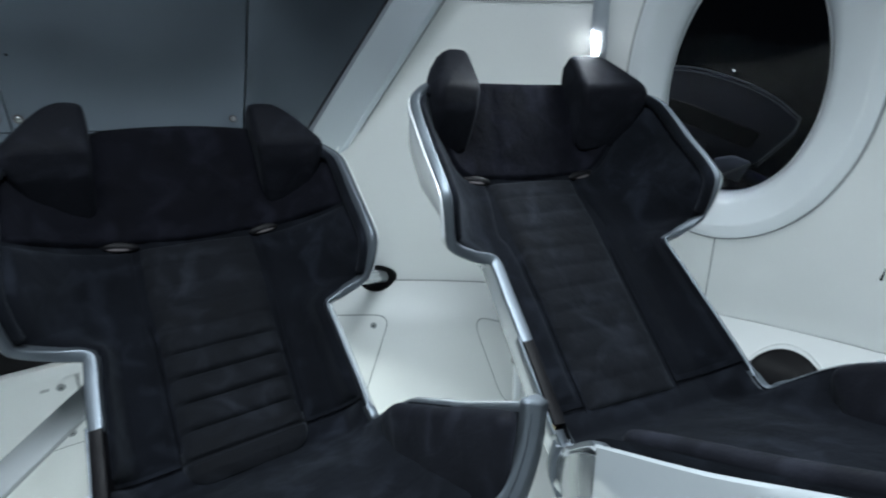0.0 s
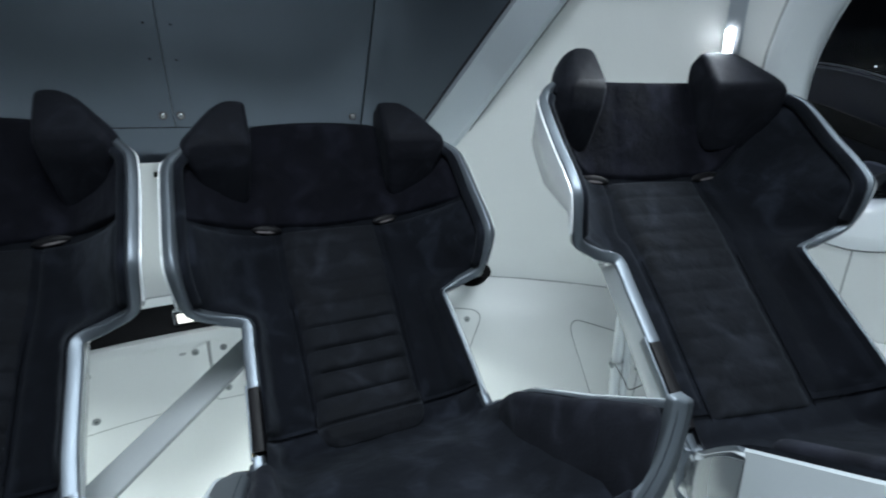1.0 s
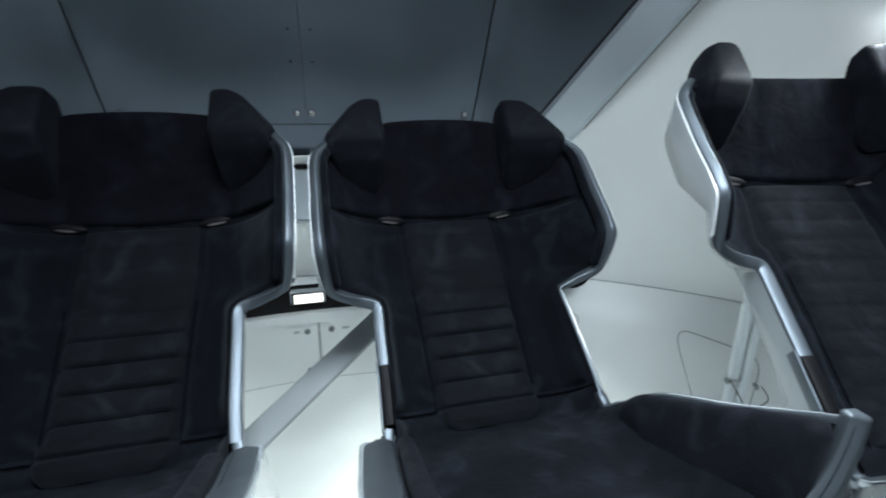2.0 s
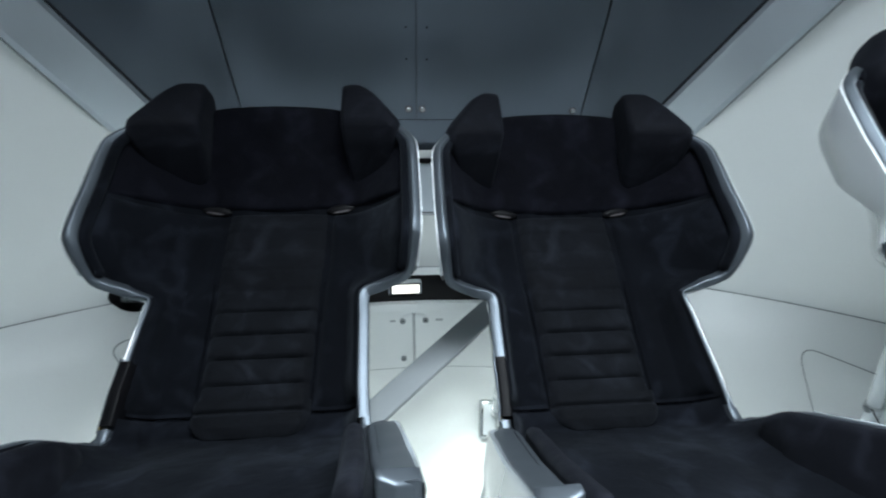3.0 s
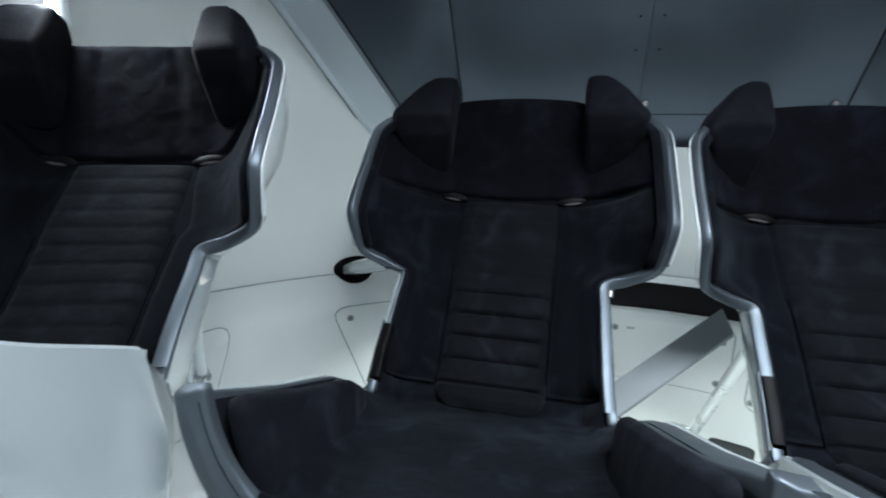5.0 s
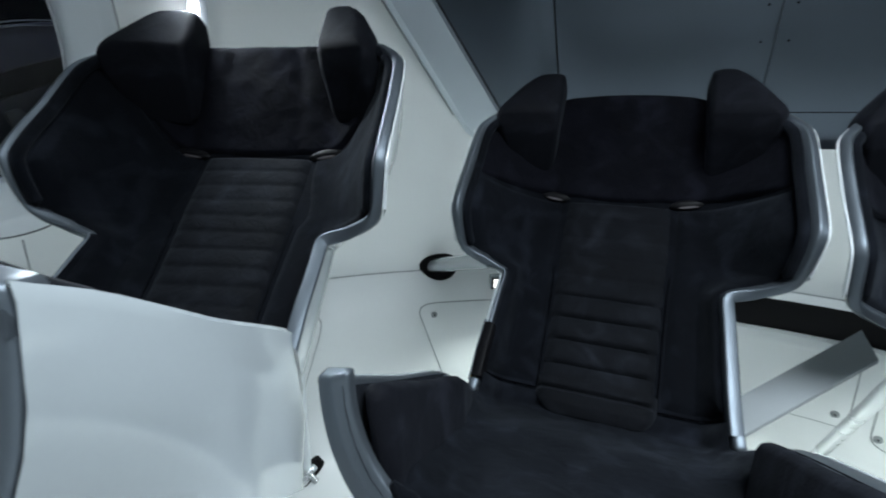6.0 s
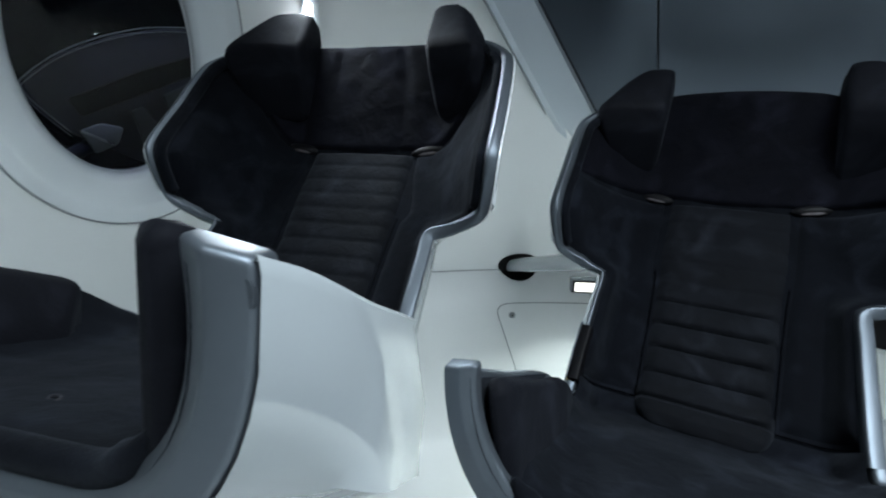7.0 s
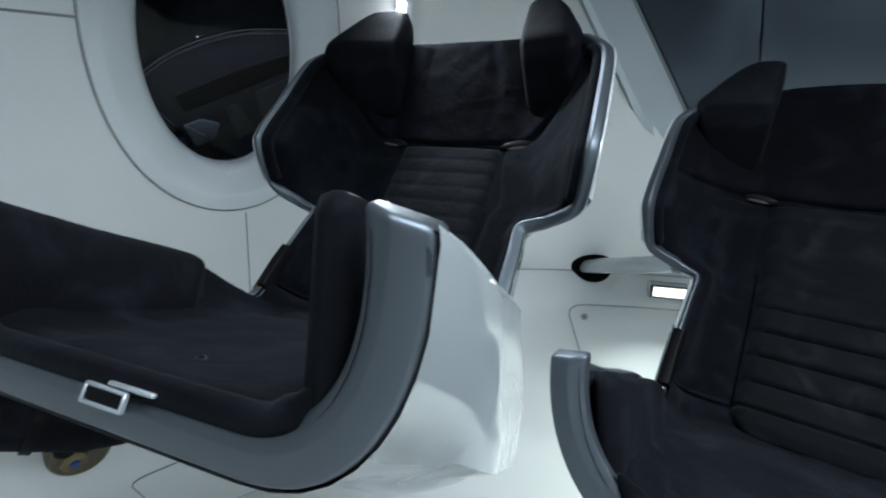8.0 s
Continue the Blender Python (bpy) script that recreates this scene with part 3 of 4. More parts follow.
            deep = (p - form.at(min(near[0], 14), near[1])).dot(n)
            if deep > -0.016:
                p = p - n * (deep + 0.016)
        return p
    # side plates behind the wings
    for s in (-1, 1):
        _, _, dm = form.edge(10.6, s)
        rows = []
        for i in range(25):
            k = 9.25 + 4.1 * i / 24
            p = form.at(k, s)
            x = Vector((s, 0, 0))
            f = float(np.interp(k, (9.25, 10.0, 10.9, 11.7, 13.35), (0.0, 0.42, 1.12, 1.12, 0.55)))
            deep = 0.02 + 0.105 * f
            rows.append([p + x * 0.0105 - dm * 0.004, p + x * 0.0135 - dm * 0.005, p + x * 0.016 - dm * 0.010, clear(k, s, p + x * (0.018 + 0.4 * flare * f) - dm * deep * 0.5), clear(k, s, p + x * (0.018 + flare * f) - dm * deep), clear(k, s, p + x * (0.012 + flare * f) - dm * (deep + 0.01))])
        part("wing_plate", grid(rows), FRAME, seat, "white side plate of the wing", angle=45)
    # dark lining under the pads
    part("lining", grid([[form.at(k, u, 0.006) for u in us] for k in ks]), SUEDE, seat, angle=60)

    # trim
    def trim(name, k0, k1, s, mt, section, n, label=""):
        fr = [form.edge(k0 + (k1 - k0) * i / n, s) for i in range(n + 1)]
        return part(name, sweep(fr, lambda i: section(k0 + (k1 - k0) * i / n)), mt, seat, label, angle=50)

    def flat_trim(k, s):
        w = band_width(k) * (1 - 0.70 * step(4.1, 4.5, k) * (1 - (0.45 if side_seat else 1.0) * step(7.3, 8.2, k)) * (s == outer))
        return rounded(-w, w, -0.022, 0.002, 0.0035)
    trim("side_trim", 4.28, 14.0, 1, RIM, lambda k: flat_trim(k, 1), 64, "silver edge trim")
    trim("side_trim", 5.36, 14.0, -1, RIM, lambda k: flat_trim(k, -1), 56, "silver edge trim")
    trim("latch", 4.36, 5.40, -1, BLACK, lambda k: rounded(-0.011, 0.0105, -0.03, 0.005, 0.003), 12, "glossy black side latch")
    trim("latch_rail", 4.26, 5.46, -1, RIM, lambda k: rounded(0.0108, 0.0150, -0.026, 0.001, 0.0015), 14, "thin silver rail outside the latch")
    trim("latch_edge", 4.30, 4.38, -1, BRASS, lambda k: rounded(0.0095, 0.0118, -0.03, 0.002, 0.001), 12, "thin brass edge")
    # hinge bracket below the latch
    p, _, _ = form.edge(4.15, -1)
    leg = [p + Vector((-0.004, 0.0, -0.006)), p + Vector((-0.010, 0.004, -0.035)), p + Vector((-0.004, 0.012, -0.075)), p + Vector((0.014, 0.018, -0.125))]
    br = part("hinge_bracket", sweep([(q, Vector((0.96, -0.28, 0)), Vector((0.28, 0.96, 0))) for q in spline(leg, 12)], rounded(-0.014, 0.014, -0.010, 0.010, 0.004)), RIM, seat, "curved silver hinge bracket", angle=50)
    q = p + Vector((0.006, -0.002, -0.085))
    part("pivot", tube([q + Vector((0, 0.012, 0)), q + Vector((0, -0.004, 0)), q + Vector((0, -0.007, 0))], [0.019, 0.019, 0.014], 20), STEEL, br, "round steel pivot")
    # metal cover between the white box and the hinge
    rows, inner = [], -outer
    for i in range(25):
        k = cut + (4.12 - cut) * i / 24
        p, _, d = form.edge(k, inner)
        f = step(0.0, 1.0, i / 24)
        w, deep = 0.034 - 0.020 * f, (0.172 if side_seat else 0.125) * (1 - 0.45 * f)
        a = p + Vector((inner * w, 0, -0.012))
        low = Vector((-inner * 0.012, 0, -deep))
        bend = Vector((inner * 0.006, 0, 0))
        back = Vector((-inner * 0.005, 0, 0))
        rows.append([a + back, a, a + low * 0.25 + bend, a + low * 0.6 + bend, a + low * 0.95, a + low + back * 0.6, a + low + back * 2, a + low * 0.5 + bend + back])
    part("hinge_cover", grid(rows, close_u=True), COVER, seat, "grey metal hinge cover", angle=45)
    # pan trim: a broad band round the front, and one along each side
    def front(u):
        p = form.at(0, u)
        t = (form.at(0, min(u + 0.02, 1)) - form.at(0, max(u - 0.02, -1))).normalized()
        o = -form.normal(0, u)
        o = (o - t * o.dot(t)).normalized()
        d = o.cross(t)
        return p, o, (-d if d.y > 0 else d), t
    fr, wide = [], []
    for q in range(81):
        u = -1 + 2 * q / 80
        p, o, d, t = front(u)
        fr.append((p, o - t * math.copysign(0.30 * step(0.8, 1.0, abs(u)), u), d))
        wide.append((0.012, 0.0295 + 0.006 * step(0.02, 0.45, 1 - abs(u)), 1.0))
    for e, where in ((1, len(fr)), (-1, 0)):          # rounded ends at the tips
        p, o, d, t = front(e)
        cap = [((p + t * e * h, o - t * (0.30 * e), d), (0.012, 0.0295, f)) for h, f in ((0.004, 1.0), (0.0075, 0.98), (0.0095, 0.93), (0.0108, 0.84), (0.0115, 0.65), (0.0117, 0.45))]
        if e < 0:
            cap = cap[::-1]
        fr[where:where] = [c[0] for c in cap]
        wide[where:where] = [c[1] for c in cap]

    def front_section(i):
        a, b, f = wide[i]
        cx, cy = (b - a) / 2, -0.011
        return [(cx + (x - cx) * f, cy + (y - cy) * f) for x, y in band_section(a, b)]
    part("front_trim", sweep(fr, front_section), RIM, seat, "broad silver trim round the pan's front", angle=50)

    for s in (-1, 1):
        slim = s * thin < 0
        slant = 0.50 if side_seat else 0.16
        trim("pan_side_trim", 0.06, 4.3, s, RIM, lambda k: slanted(slant * step(0.2, 0.7, k), band_out(k, slim), -0.6 * band_width(k) - (-0.004 if slim else 0.007 * step(0.3, 0.8, k)) * (1 - step(1.8, 2.1, k)), band_out(k, slim), -0.022, -0.005 if side_seat and s != outer and k < 2 else 0.0035 + 0.006 * (1 - step(0.1, 1.2, k)), 0.0045), 40, "silver trim on the pan's side")
    # pads
    part("pan_cushion", pad(form, 0.14, 4.48, -0.985, 0.985, 0.013, 30, 40, 0.014, 0.001, power=16, wrinkle=0.0035, lag=0.28), SUEDE, seat, "soft black suede pan cushion", angle=60)
    part("pan_roll", tube([form.at(0.10, u, 0.02) + form.normal(0.10, u, 0.02) * 0.010 for u in [-0.74 + 1.48 * i / 40 for i in range(41)]], [0.003, 0.008] + [0.013] * 37 + [0.008, 0.003], 10), SUEDE, seat, "rolled cushion edge")

    for s in (-1, 1):
        tall, slim = loop and s > 0, s * thin < 0
        part("arm_cushion", arm_slab(form, s, (0.23 if s < 0 else 0.12) if slim else 0.10, 3.30 if tall or slim else 2.55, 0.034 if tall or slim else 0.028, (-0.003 if s < 0 else 0.002) if slim else 0.004, 0.026 if tall else 0.008 if slim else 0.002, 0.12, 0.008 if slim else 0.021), LEATHER, seat, "upright padded leather arm cushion", angle=70)

    def qu(k):
        return 0.5 * (0.114 + 0.014 * step(4, 10, k)) / form.mix(k)[5]
    rolls, q0 = (11, 4.42) if side_seat else (9, 4.56)

    def bib(u):
        """Lower edge of the head pad: level between the slots, rising to the top of the wings."""
        return 11.06 + (1.75 if side_seat else -0.18) * step(0.50, 1.0, abs(u)) - 0.10 * (1 - step(0.0, 0.4, abs(u)))

    def quilt(a, b):
        s = (a * rolls) % 1.0
        deep = 0.0125 - 0.0095 * step(0.36, 0.62, a)
        if side_seat:
            return 0.0036 * (math.sin(math.pi * s ** 0.7) ** 0.5 if s > 0 else 0) - 0.002
        return deep * (math.sin(math.pi * s ** 0.55) ** 0.6 if s > 0 else 0) - 0.004
    part("quilted_panel", pad(form, q0, 10.88, lambda k: -qu(k), qu, 0.011, 108, 16, 0.004, profile=quilt, power=10, wrinkle=0.002, along=even(form, q0, 10.88)), QUILT, seat, "black quilted leather back panel", angle=60)
    lift = lambda k, u, h: form.at(k, u, 0.004) + form.normal(k, u, 0.004) * h
    run = even(form, q0, 10.88)
    line = [lift(run(a), -qu(run(a)) * 1.02, 0.003) for a in [0.60 * (1 - i / 60) ** 1.6 for i in range(61)]]
    line += [lift(run(a), qu(run(a)) * 1.02, 0.003) for a in [0.60 * (i / 60) ** 1.6 for i in range(61)]]
    if not side_seat:
        part("lumbar_flap", lumbar_flap(form, 0.116, 0.074), QUILT, seat, "rounded leather flap below the quilted panel", angle=60)
    part("panel_seam", tube(line, 0.0010, 6), SEAM, seat, "dark stitched seam round the quilted panel")
    for s in (-1, 1):
        part("pan_seam", tube([lift(4.52, s * (0.33 + 0.66 * i / 16), 0.0055) for i in range(17)], 0.0013, 6), SEAM, seat)
        def side_place(a, b):
            k = 4.56 + (bib(1.0) - 4.56) * a
            inner = qu(k) + 0.012
            u = inner + (0.955 - inner) * b
            return min(k, 4.56 + (bib(u) - (0.05 if side_seat else -0.22) - 4.56) * a), s * u
        part("side_pad", cushion(form, side_place, 0.010 if side_seat else 0.0135, 60, 20, power=12, wrinkle=0.0026), SUEDE, seat, "padded suede side of the back", angle=60)
        far, fat = (0.975, 1.1) if side_seat and s == outer else (0.965, 1.0)
        fr = [form.at(k, s * far, 0.008) + form.normal(k, s * far, 0.008) * 0.004 for k in [9.1 + 4.2 * i / 40 for i in range(41)]]
        part("wing_roll", tube(fr[:33], [0.004] + [0.011 * fat] * 31 + [0.006], 10), SUEDE, seat, "rolled suede wing edge")
        part("wing_roll", tube(fr[33:], [0.006] + [0.012 * fat] * 6 + [0.004], 10), SUEDE, seat, "rolled suede wing edge")

    def head_place(a, b):
        u = -0.95 + 1.9 * b
        low, high = bib(abs(u)), 13.97 - 0.75 * step(0.60, 0.95, abs(u))
        return low + (high - low) * a, u
    part("head_pad", cushion(form, head_place, 0.013, 30, 56, power=14, wrinkle=0.003, fold=lambda a, b: -0.004 * math.exp(-((b - 0.36) / 0.02) ** 2) - 0.004 * math.exp(-((b - 0.64) / 0.02) ** 2)), SUEDE_HEAD, seat, "smooth black suede head pad", angle=60)
    for s in (-1, 1):
        p, n = form.at(11.02, s * 0.49), form.normal(11.02, 0)
        up = Vector((0, 0.34, 0.94))
        x = Vector((1, 0, 0))
        m = Matrix((x, up, x.cross(up))).transposed().to_4x4()
        m.translation = p + n * 0.007
        def lens_shape(m, a, b, h):
            bm = bmesh.new()
            bmesh.ops.create_uvsphere(bm, u_segments=20, v_segments=10, radius=1)
            bmesh.ops.scale(bm, vec=(a, b, h), verts=bm.verts)
            bm.transform(m)
            return bm
        m = m @ pose(0, 0, 0, 0, 0, s * 9)
        part("harness_slot", lens_shape(m, 0.040, 0.013, 0.009), BLACK, seat, "dark harness slot")
        part("slot_liner", lens_shape(m @ Matrix.Translation((0, -0.0045, 0.0018)), 0.030, 0.0066, 0.0068), GREY, seat, "pale webbing inside the slot")
        pts = [(0.158, 0.54, 0.655), (0.250, 0.51, 0.645), (0.158, 0.462, 0.698), (0.228, 0.452, 0.696), (0.154, 0.385, 0.598), (0.300, 0.345, 0.600), (0.158, 0.392, 0.55), (0.300, 0.352, 0.55), (0.172, 0.440, 0.430), (0.272, 0.405, 0.445), (0.322, 0.40, 0.590), (0.30, 0.46, 0.50)]
        inner = 0.012 * (s == thin) - 0.022 * (s == thick)
        bm = hull([(s * (x + inner * (x < 0.2) - 0.03 * (x > 0.29 and side_seat and s != outer)), y - 0.02 * (y > 0.5 and side_seat), z - 0.008 * (z > 0.64)) for x, y, z in pts], 0.014, 4)
        bol = part("head_bolster", bm, LEATHER, seat, "black padded head bolster", angle=60)
        wn = bol.modifiers.new("even_normals", "WEIGHTED_NORMAL")
        wn.weight, wn.keep_sharp = 60, True
    # front buckle slot and a harness loop on the pan
    p, o, d = form.at(0, 0.09), -form.normal(0, 0.09), Vector((0, -1, 0))
    d = (d - o * d.dot(o)).normalized()
    mm = Matrix((o.cross(d), o, d)).transposed().to_4x4()
    mm.translation = p - o * 0.001 + d * 0.0115
    mm = mm @ pose(0, 0, 0, 12, 0, 0)
    fb = bmesh.new()
    for x, y, sx, sy in ((0, 0.0068, 0.048, 0.003), (0, -0.0068, 0.048, 0.003), (0.0225, 0, 0.003, 0.0166), (-0.0225, 0, 0.003, 0.0166)):
        box(sx, sy, 0.005, bevel=0.001, seg=1, m=mm @ Matrix.Translation((x, y, 0.001)), bm=fb)
    buckle = part("buckle_frame", fb, BEAM, seat, "chrome buckle frame on the front trim")
    part("buckle_opening", box(0.043, 0.012, 0.004, m=mm @ Matrix.Translation((0, 0, 0.0))), BLACK, seat)
    part("buckle_bar", box(0.050, 0.0035, 0.005, bevel=0.001, seg=1, m=mm @ Matrix.Translation((-0.026, -0.0115, 0.001))), BEAM, seat, "thin bright bar beside the buckle")
    if not loop:
        return seat
    q = form.at(0.62, 0.03, 0.008) + form.normal(0.62, 0.0) * 0.0135
    ring = [q + Vector((0.006 * math.cos(t), 0.003 * math.sin(t), 0.001 * math.sin(t))) for t in [2 * math.pi * i / 20 for i in range(21)]]
    part("harness_loop", tube(ring, 0.0016, 6, caps=False), RUBBER, seat, "small dark metal harness loop")
    return seat


SEATS = [(-1.265, 0.389, 0.740, 0.284, -0.039), (-0.631, 0.800, 0.600, 0.007, 0.0), (0.104, 0.800, 0.578, 0.005, 0.007), (0.757, 0.440, 0.725, -0.220, -0.045)]


def seat_pose(i):
    x, y, z, a, t = SEATS[i]
    return pose(x, y, z, math.degrees(t), 0, math.degrees(a))


seat_left = build_seat((0.040, 0.045), 0.032, True, 0.008, bow=-0.004, thick=-1, outer=-1)
seat_left.matrix_world = seat_pose(0)
seat_mid = build_seat((0.0, 0.0), slew=0.026, thin=1, outer=-1)
seat_mid.matrix_world = seat_pose(1)
seat_mid_right = build_seat((0.0, 0.0), slew=-0.008, thin=-1)
seat_mid_right.matrix_world = seat_pose(2)
seat_right = build_seat((-0.045, -0.060, 0.07), 0.032, bow=-0.004, thick=1, cut=1.80)
seat_right.matrix_world = seat_pose(3)

# ---- fittings ----
def lining_r(z):
    if z >= 0.505:
        return wall_r(z)
    return float(np.interp(z, LOW_Z, LOW_R))


def on_wall(phi, z, off=0.0):
    return polar(phi, lining_r(z) - off, z)


def round_loop(corners, r=0.15, n=6):
    """Corners (phi, z) with rounded corners, as a closed loop."""
    out = []
    m = len(corners)
    for i in range(m):
        p, a, b = Vector(corners[i]), Vector(corners[i - 1]), Vector(corners[(i + 1) % m])
        s, e = p.lerp(a, r), p.lerp(b, r)
        for q in range(n + 1):
            t = q / n
            out.append((1 - t) ** 2 * s + 2 * t * (1 - t) * p + t * t * e)
        nxt = b.lerp(p, r)
        for q in range(1, 8):
            out.append(e.lerp(nxt, q / 8))
    return out


def access_panel(corners, bolts, label, r=0.12):
    th = thing("access_panel", label, "panel", "access panels")
    loop = round_loop(corners, r)
    c = sum(loop, Vector((0, 0))) / len(loop)
    rows = []
    for f, off in ((1.0, -0.002), (1.0, 0.003), (0.985, 0.005), (0.7, 0.005), (0.4, 0.005), (0.02, 0.005)):
        rows.append([on_wall(*(c + (p - c) * f), off) for p in loop])
    part("door", grid(rows, close_u=True), WALL, th, angle=35)
    gl = [on_wall(*(c + (p - c) * 1.008), 0.0015) for p in loop]
    part("gasket", tube(gl + gl[:1], 0.0024, 6, caps=False), GROOVE, th, "thin grey gasket line")
    for phi, z in bolts:
        p = on_wall(phi, z, 0.005)
        q = on_wall(phi, z, 0.011)
        bolt = part("bolt", tube([p, p.lerp(q, 0.7), q], [0.0135, 0.0135, 0.010], 16), STRAP, th, "grey quarter-turn bolt")
        part("socket", tube([p.lerp(q, 0.9), p.lerp(q, 1.08)], 0.004, 6), BLACK, bolt)
    return th


access_panel([(-33.4, 0.40), (-15.5, 0.41), (-15.5, 0.06), (-29.8, 0.02)], [(-31.4, 0.360)], "white rounded access panel in the lower wall")
access_panel([(31.9, 0.395), (15.5, 0.41), (15.5, 0.06), (28.2, 0.0)], [(30.0, 0.360), (14.6 + 1.4, 0.041 + 0.05)], "white rounded access panel in the lower wall")
access_panel([(-13.5, 0.35), (-0.75, 0.35), (-0.75, 0.092), (-13.5, 0.092)], [(-2.0, 0.312), (-2.0, 0.137), (-12, 0.312), (-12, 0.137)], "white bolted access panel behind the seats", 0.05)
access_panel([(-0.45, 0.35), (13.5, 0.35), (13.5, 0.092), (-0.45, 0.092)], [(0.9, 0.312), (0.9, 0.137), (12.4, 0.312), (12.4, 0.137)], "white bolted access panel behind the seats", 0.05)
access_panel([(-80.5, 0.04), (-66, 0.04), (-66, -0.15), (-78, -0.15)], [], "white rounded access panel low in the wall")
access_panel([(42.0, 0.40), (50.5, 0.36), (50, 0.02), (46.0, 0.05)], [], "white rounded access panel in the lower wall", 0.2)
access_panel([(-44.0, 0.41), (-53.5, 0.38), (-53, 0.02), (-48.0, 0.05)], [], "white rounded access panel in the lower wall", 0.2)


def bars(phi0, phi1, z0, z1, mt, off=0.006, name="label_mark"):
    """A small unreadable marking as a plain bar."""
    bm = grid([[on_wall(a, z, off) for a in np.linspace(phi0, phi1, 3)] for z in (z0, z1)])
    ob = mesh_ob(name, bm, mt)
    return tagged(ob, "tiny grey unreadable panel marking", "marking")


MARK = mat("grey_marking", (0.42, 0.44, 0.45), 0.6, vary=0.2, scale=80)
bars(2.2, 3.1, 0.309, 0.319, MARK)
bars(-3.6, -2.9, 0.309, 0.319, MARK)

# seams of the lining
seams = thing("trim_seams", "thin grey joints between the white wall panels", "trim", kind="structure")
part("seam", tube([on_wall(a, 0.508, 0.0005) for a in np.linspace(-57, 57, 90)], 0.0022, 6), GROOVE, seams)
for s, a in ((1, 65.9), (-1, 67.5)):
    part("seam", tube([on_wall(s * a, z, 0.0003) for z in np.linspace(0.51, 0.86, 8)], 0.0022, 6), GROOVE, seams)
    part("seam", tube([on_wall(s * x, 1.36, 0.001) for x in np.linspace(76.6, 110, 20)], 0.003, 6), GROOVE, seams)
    ring = []
    for q in range(97):
        t = 2 * math.pi * q / 96
        ring.append(on_wall(s * (WIN_PHI[s] + 1.63 * WIN_A * math.cos(t)), WIN_H[s] + 1.48 * WIN_B * math.sin(t), 0.001))
    part("seam", tube(ring, 0.0022, 6, caps=False), GROOVE, seams)
    part("seam", tube([on_wall(s * x, 1.532 - 0.0016 * (x - 44), 0.001) for x in np.linspace(41, 54.5, 12)], 0.0018, 6), GROOVE, seams)


def wall_hole(phi, z, half_phi, half_z, label):
    th = thing("wall_hole", label, "opening")
    lp = [(phi + half_phi * math.cos(t), z + half_z * math.sin(t)) for t in [2 * math.pi * i / 40 for i in range(40)]]
    # flat black disc just off the lining; its colour carries the hole's shade
    part("recess", grid([[on_wall(phi + (a - phi) * f, z + (b - z) * f, off) for a, b in lp] for f, off in ((1.0, 0.006), (0.95, 0.005), (0.9, 0.0045), (0.75, 0.0045), (0.6, 0.0045), (0.45, 0.0045), (0.3, 0.0045), (0.15, 0.0045), (0.02, 0.0045))], close_u=True), BLACK, th)
    ring = [on_wall(a, b, 0.002) for a, b in lp]
    part("rim", tube(ring + ring[:1], 0.005, 8, caps=False), BLACK, th)
    return th


for s in (-1, 1):
    wall_hole(s * 30.2, 0.535, 2.3, 0.058, "black oval opening where the seat strut leaves the wall")
    a = on_wall(s * 30.9, 0.527, -0.01)
    strut = thing("seat_strut", "white round strut from the wall to the seat back", "strut", "seat struts")
    end = Vector((CX + s * 0.68, 1.25, 0.775))
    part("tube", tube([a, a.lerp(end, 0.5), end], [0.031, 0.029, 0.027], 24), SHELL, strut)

wall_hole(73.4, 0.345, 3.2, 0.115, "dark oval opening with a white rim low in the wall")
fit_ring = thing("opening_rim", "raised white rim round an opening", "rim")
lp = [on_wall(73.4 + 1.12 * 3.2 * math.cos(t), 0.345 + 1.14 * 0.115 * math.sin(t), 0.004) for t in [2 * math.pi * i / 40 for i in range(41)]]
part("ring", tube(lp, 0.005, 8, caps=False), WALL, fit_ring)
valve = thing("valve", "bronze half-round valve with a blue tip under the roll", "valve")
body = part("body", tube([on_wall(-83.2, 0.235, -0.02), on_wall(-83.2, 0.232, 0.045), on_wall(-83.2, 0.230, 0.060), on_wall(-83.2, 0.228, 0.064)], [0.078, 0.078, 0.070, 0.040], 32), BRONZE, valve)
part("boss", tube([on_wall(-83.7, 0.222, 0.060), on_wall(-83.7, 0.220, 0.075), on_wall(-83.7, 0.219, 0.080)], [0.034, 0.032, 0.022], 20), BRASS, body)
part("tip", tube([on_wall(-83.7, 0.219, 0.078), on_wall(-83.7, 0.218, 0.088)], [0.014, 0.010], 14), BLUE, body, "blue tip")
part("knob", tube([on_wall(-84.1, 0.285, 0.05), on_wall(-84.1, 0.285, 0.11), on_wall(-84.1, 0.285, 0.118)], [0.026, 0.026, 0.018], 18), BLACK, body, "dark knob")
roll = thing("black_roll", "black padded roll stowed under the seat", "roll")
part("cover", tube(spline([on_wall(-94, 0.54, 0.15), on_wall(-87, 0.42, 0.14), on_wall(-82, 0.33, 0.12), on_wall(-76.5, 0.235, 0.085)], 24), [0.075] * 8 + [0.070] * 8 + [0.064, 0.060, 0.055, 0.049, 0.042, 0.034, 0.024, 0.010], 22), LEATHER, roll)
part("strap", tube([on_wall(-85.6, 0.395, 0.134), on_wall(-85.0, 0.384, 0.132)], 0.0765, 24), BLACK, roll, "black strap round the roll")
part("end_cap", tube([on_wall(-89.4, 0.462, 0.144), on_wall(-88.6, 0.448, 0.143)], 0.077, 24), RUBBER, roll, "dark stitched band")

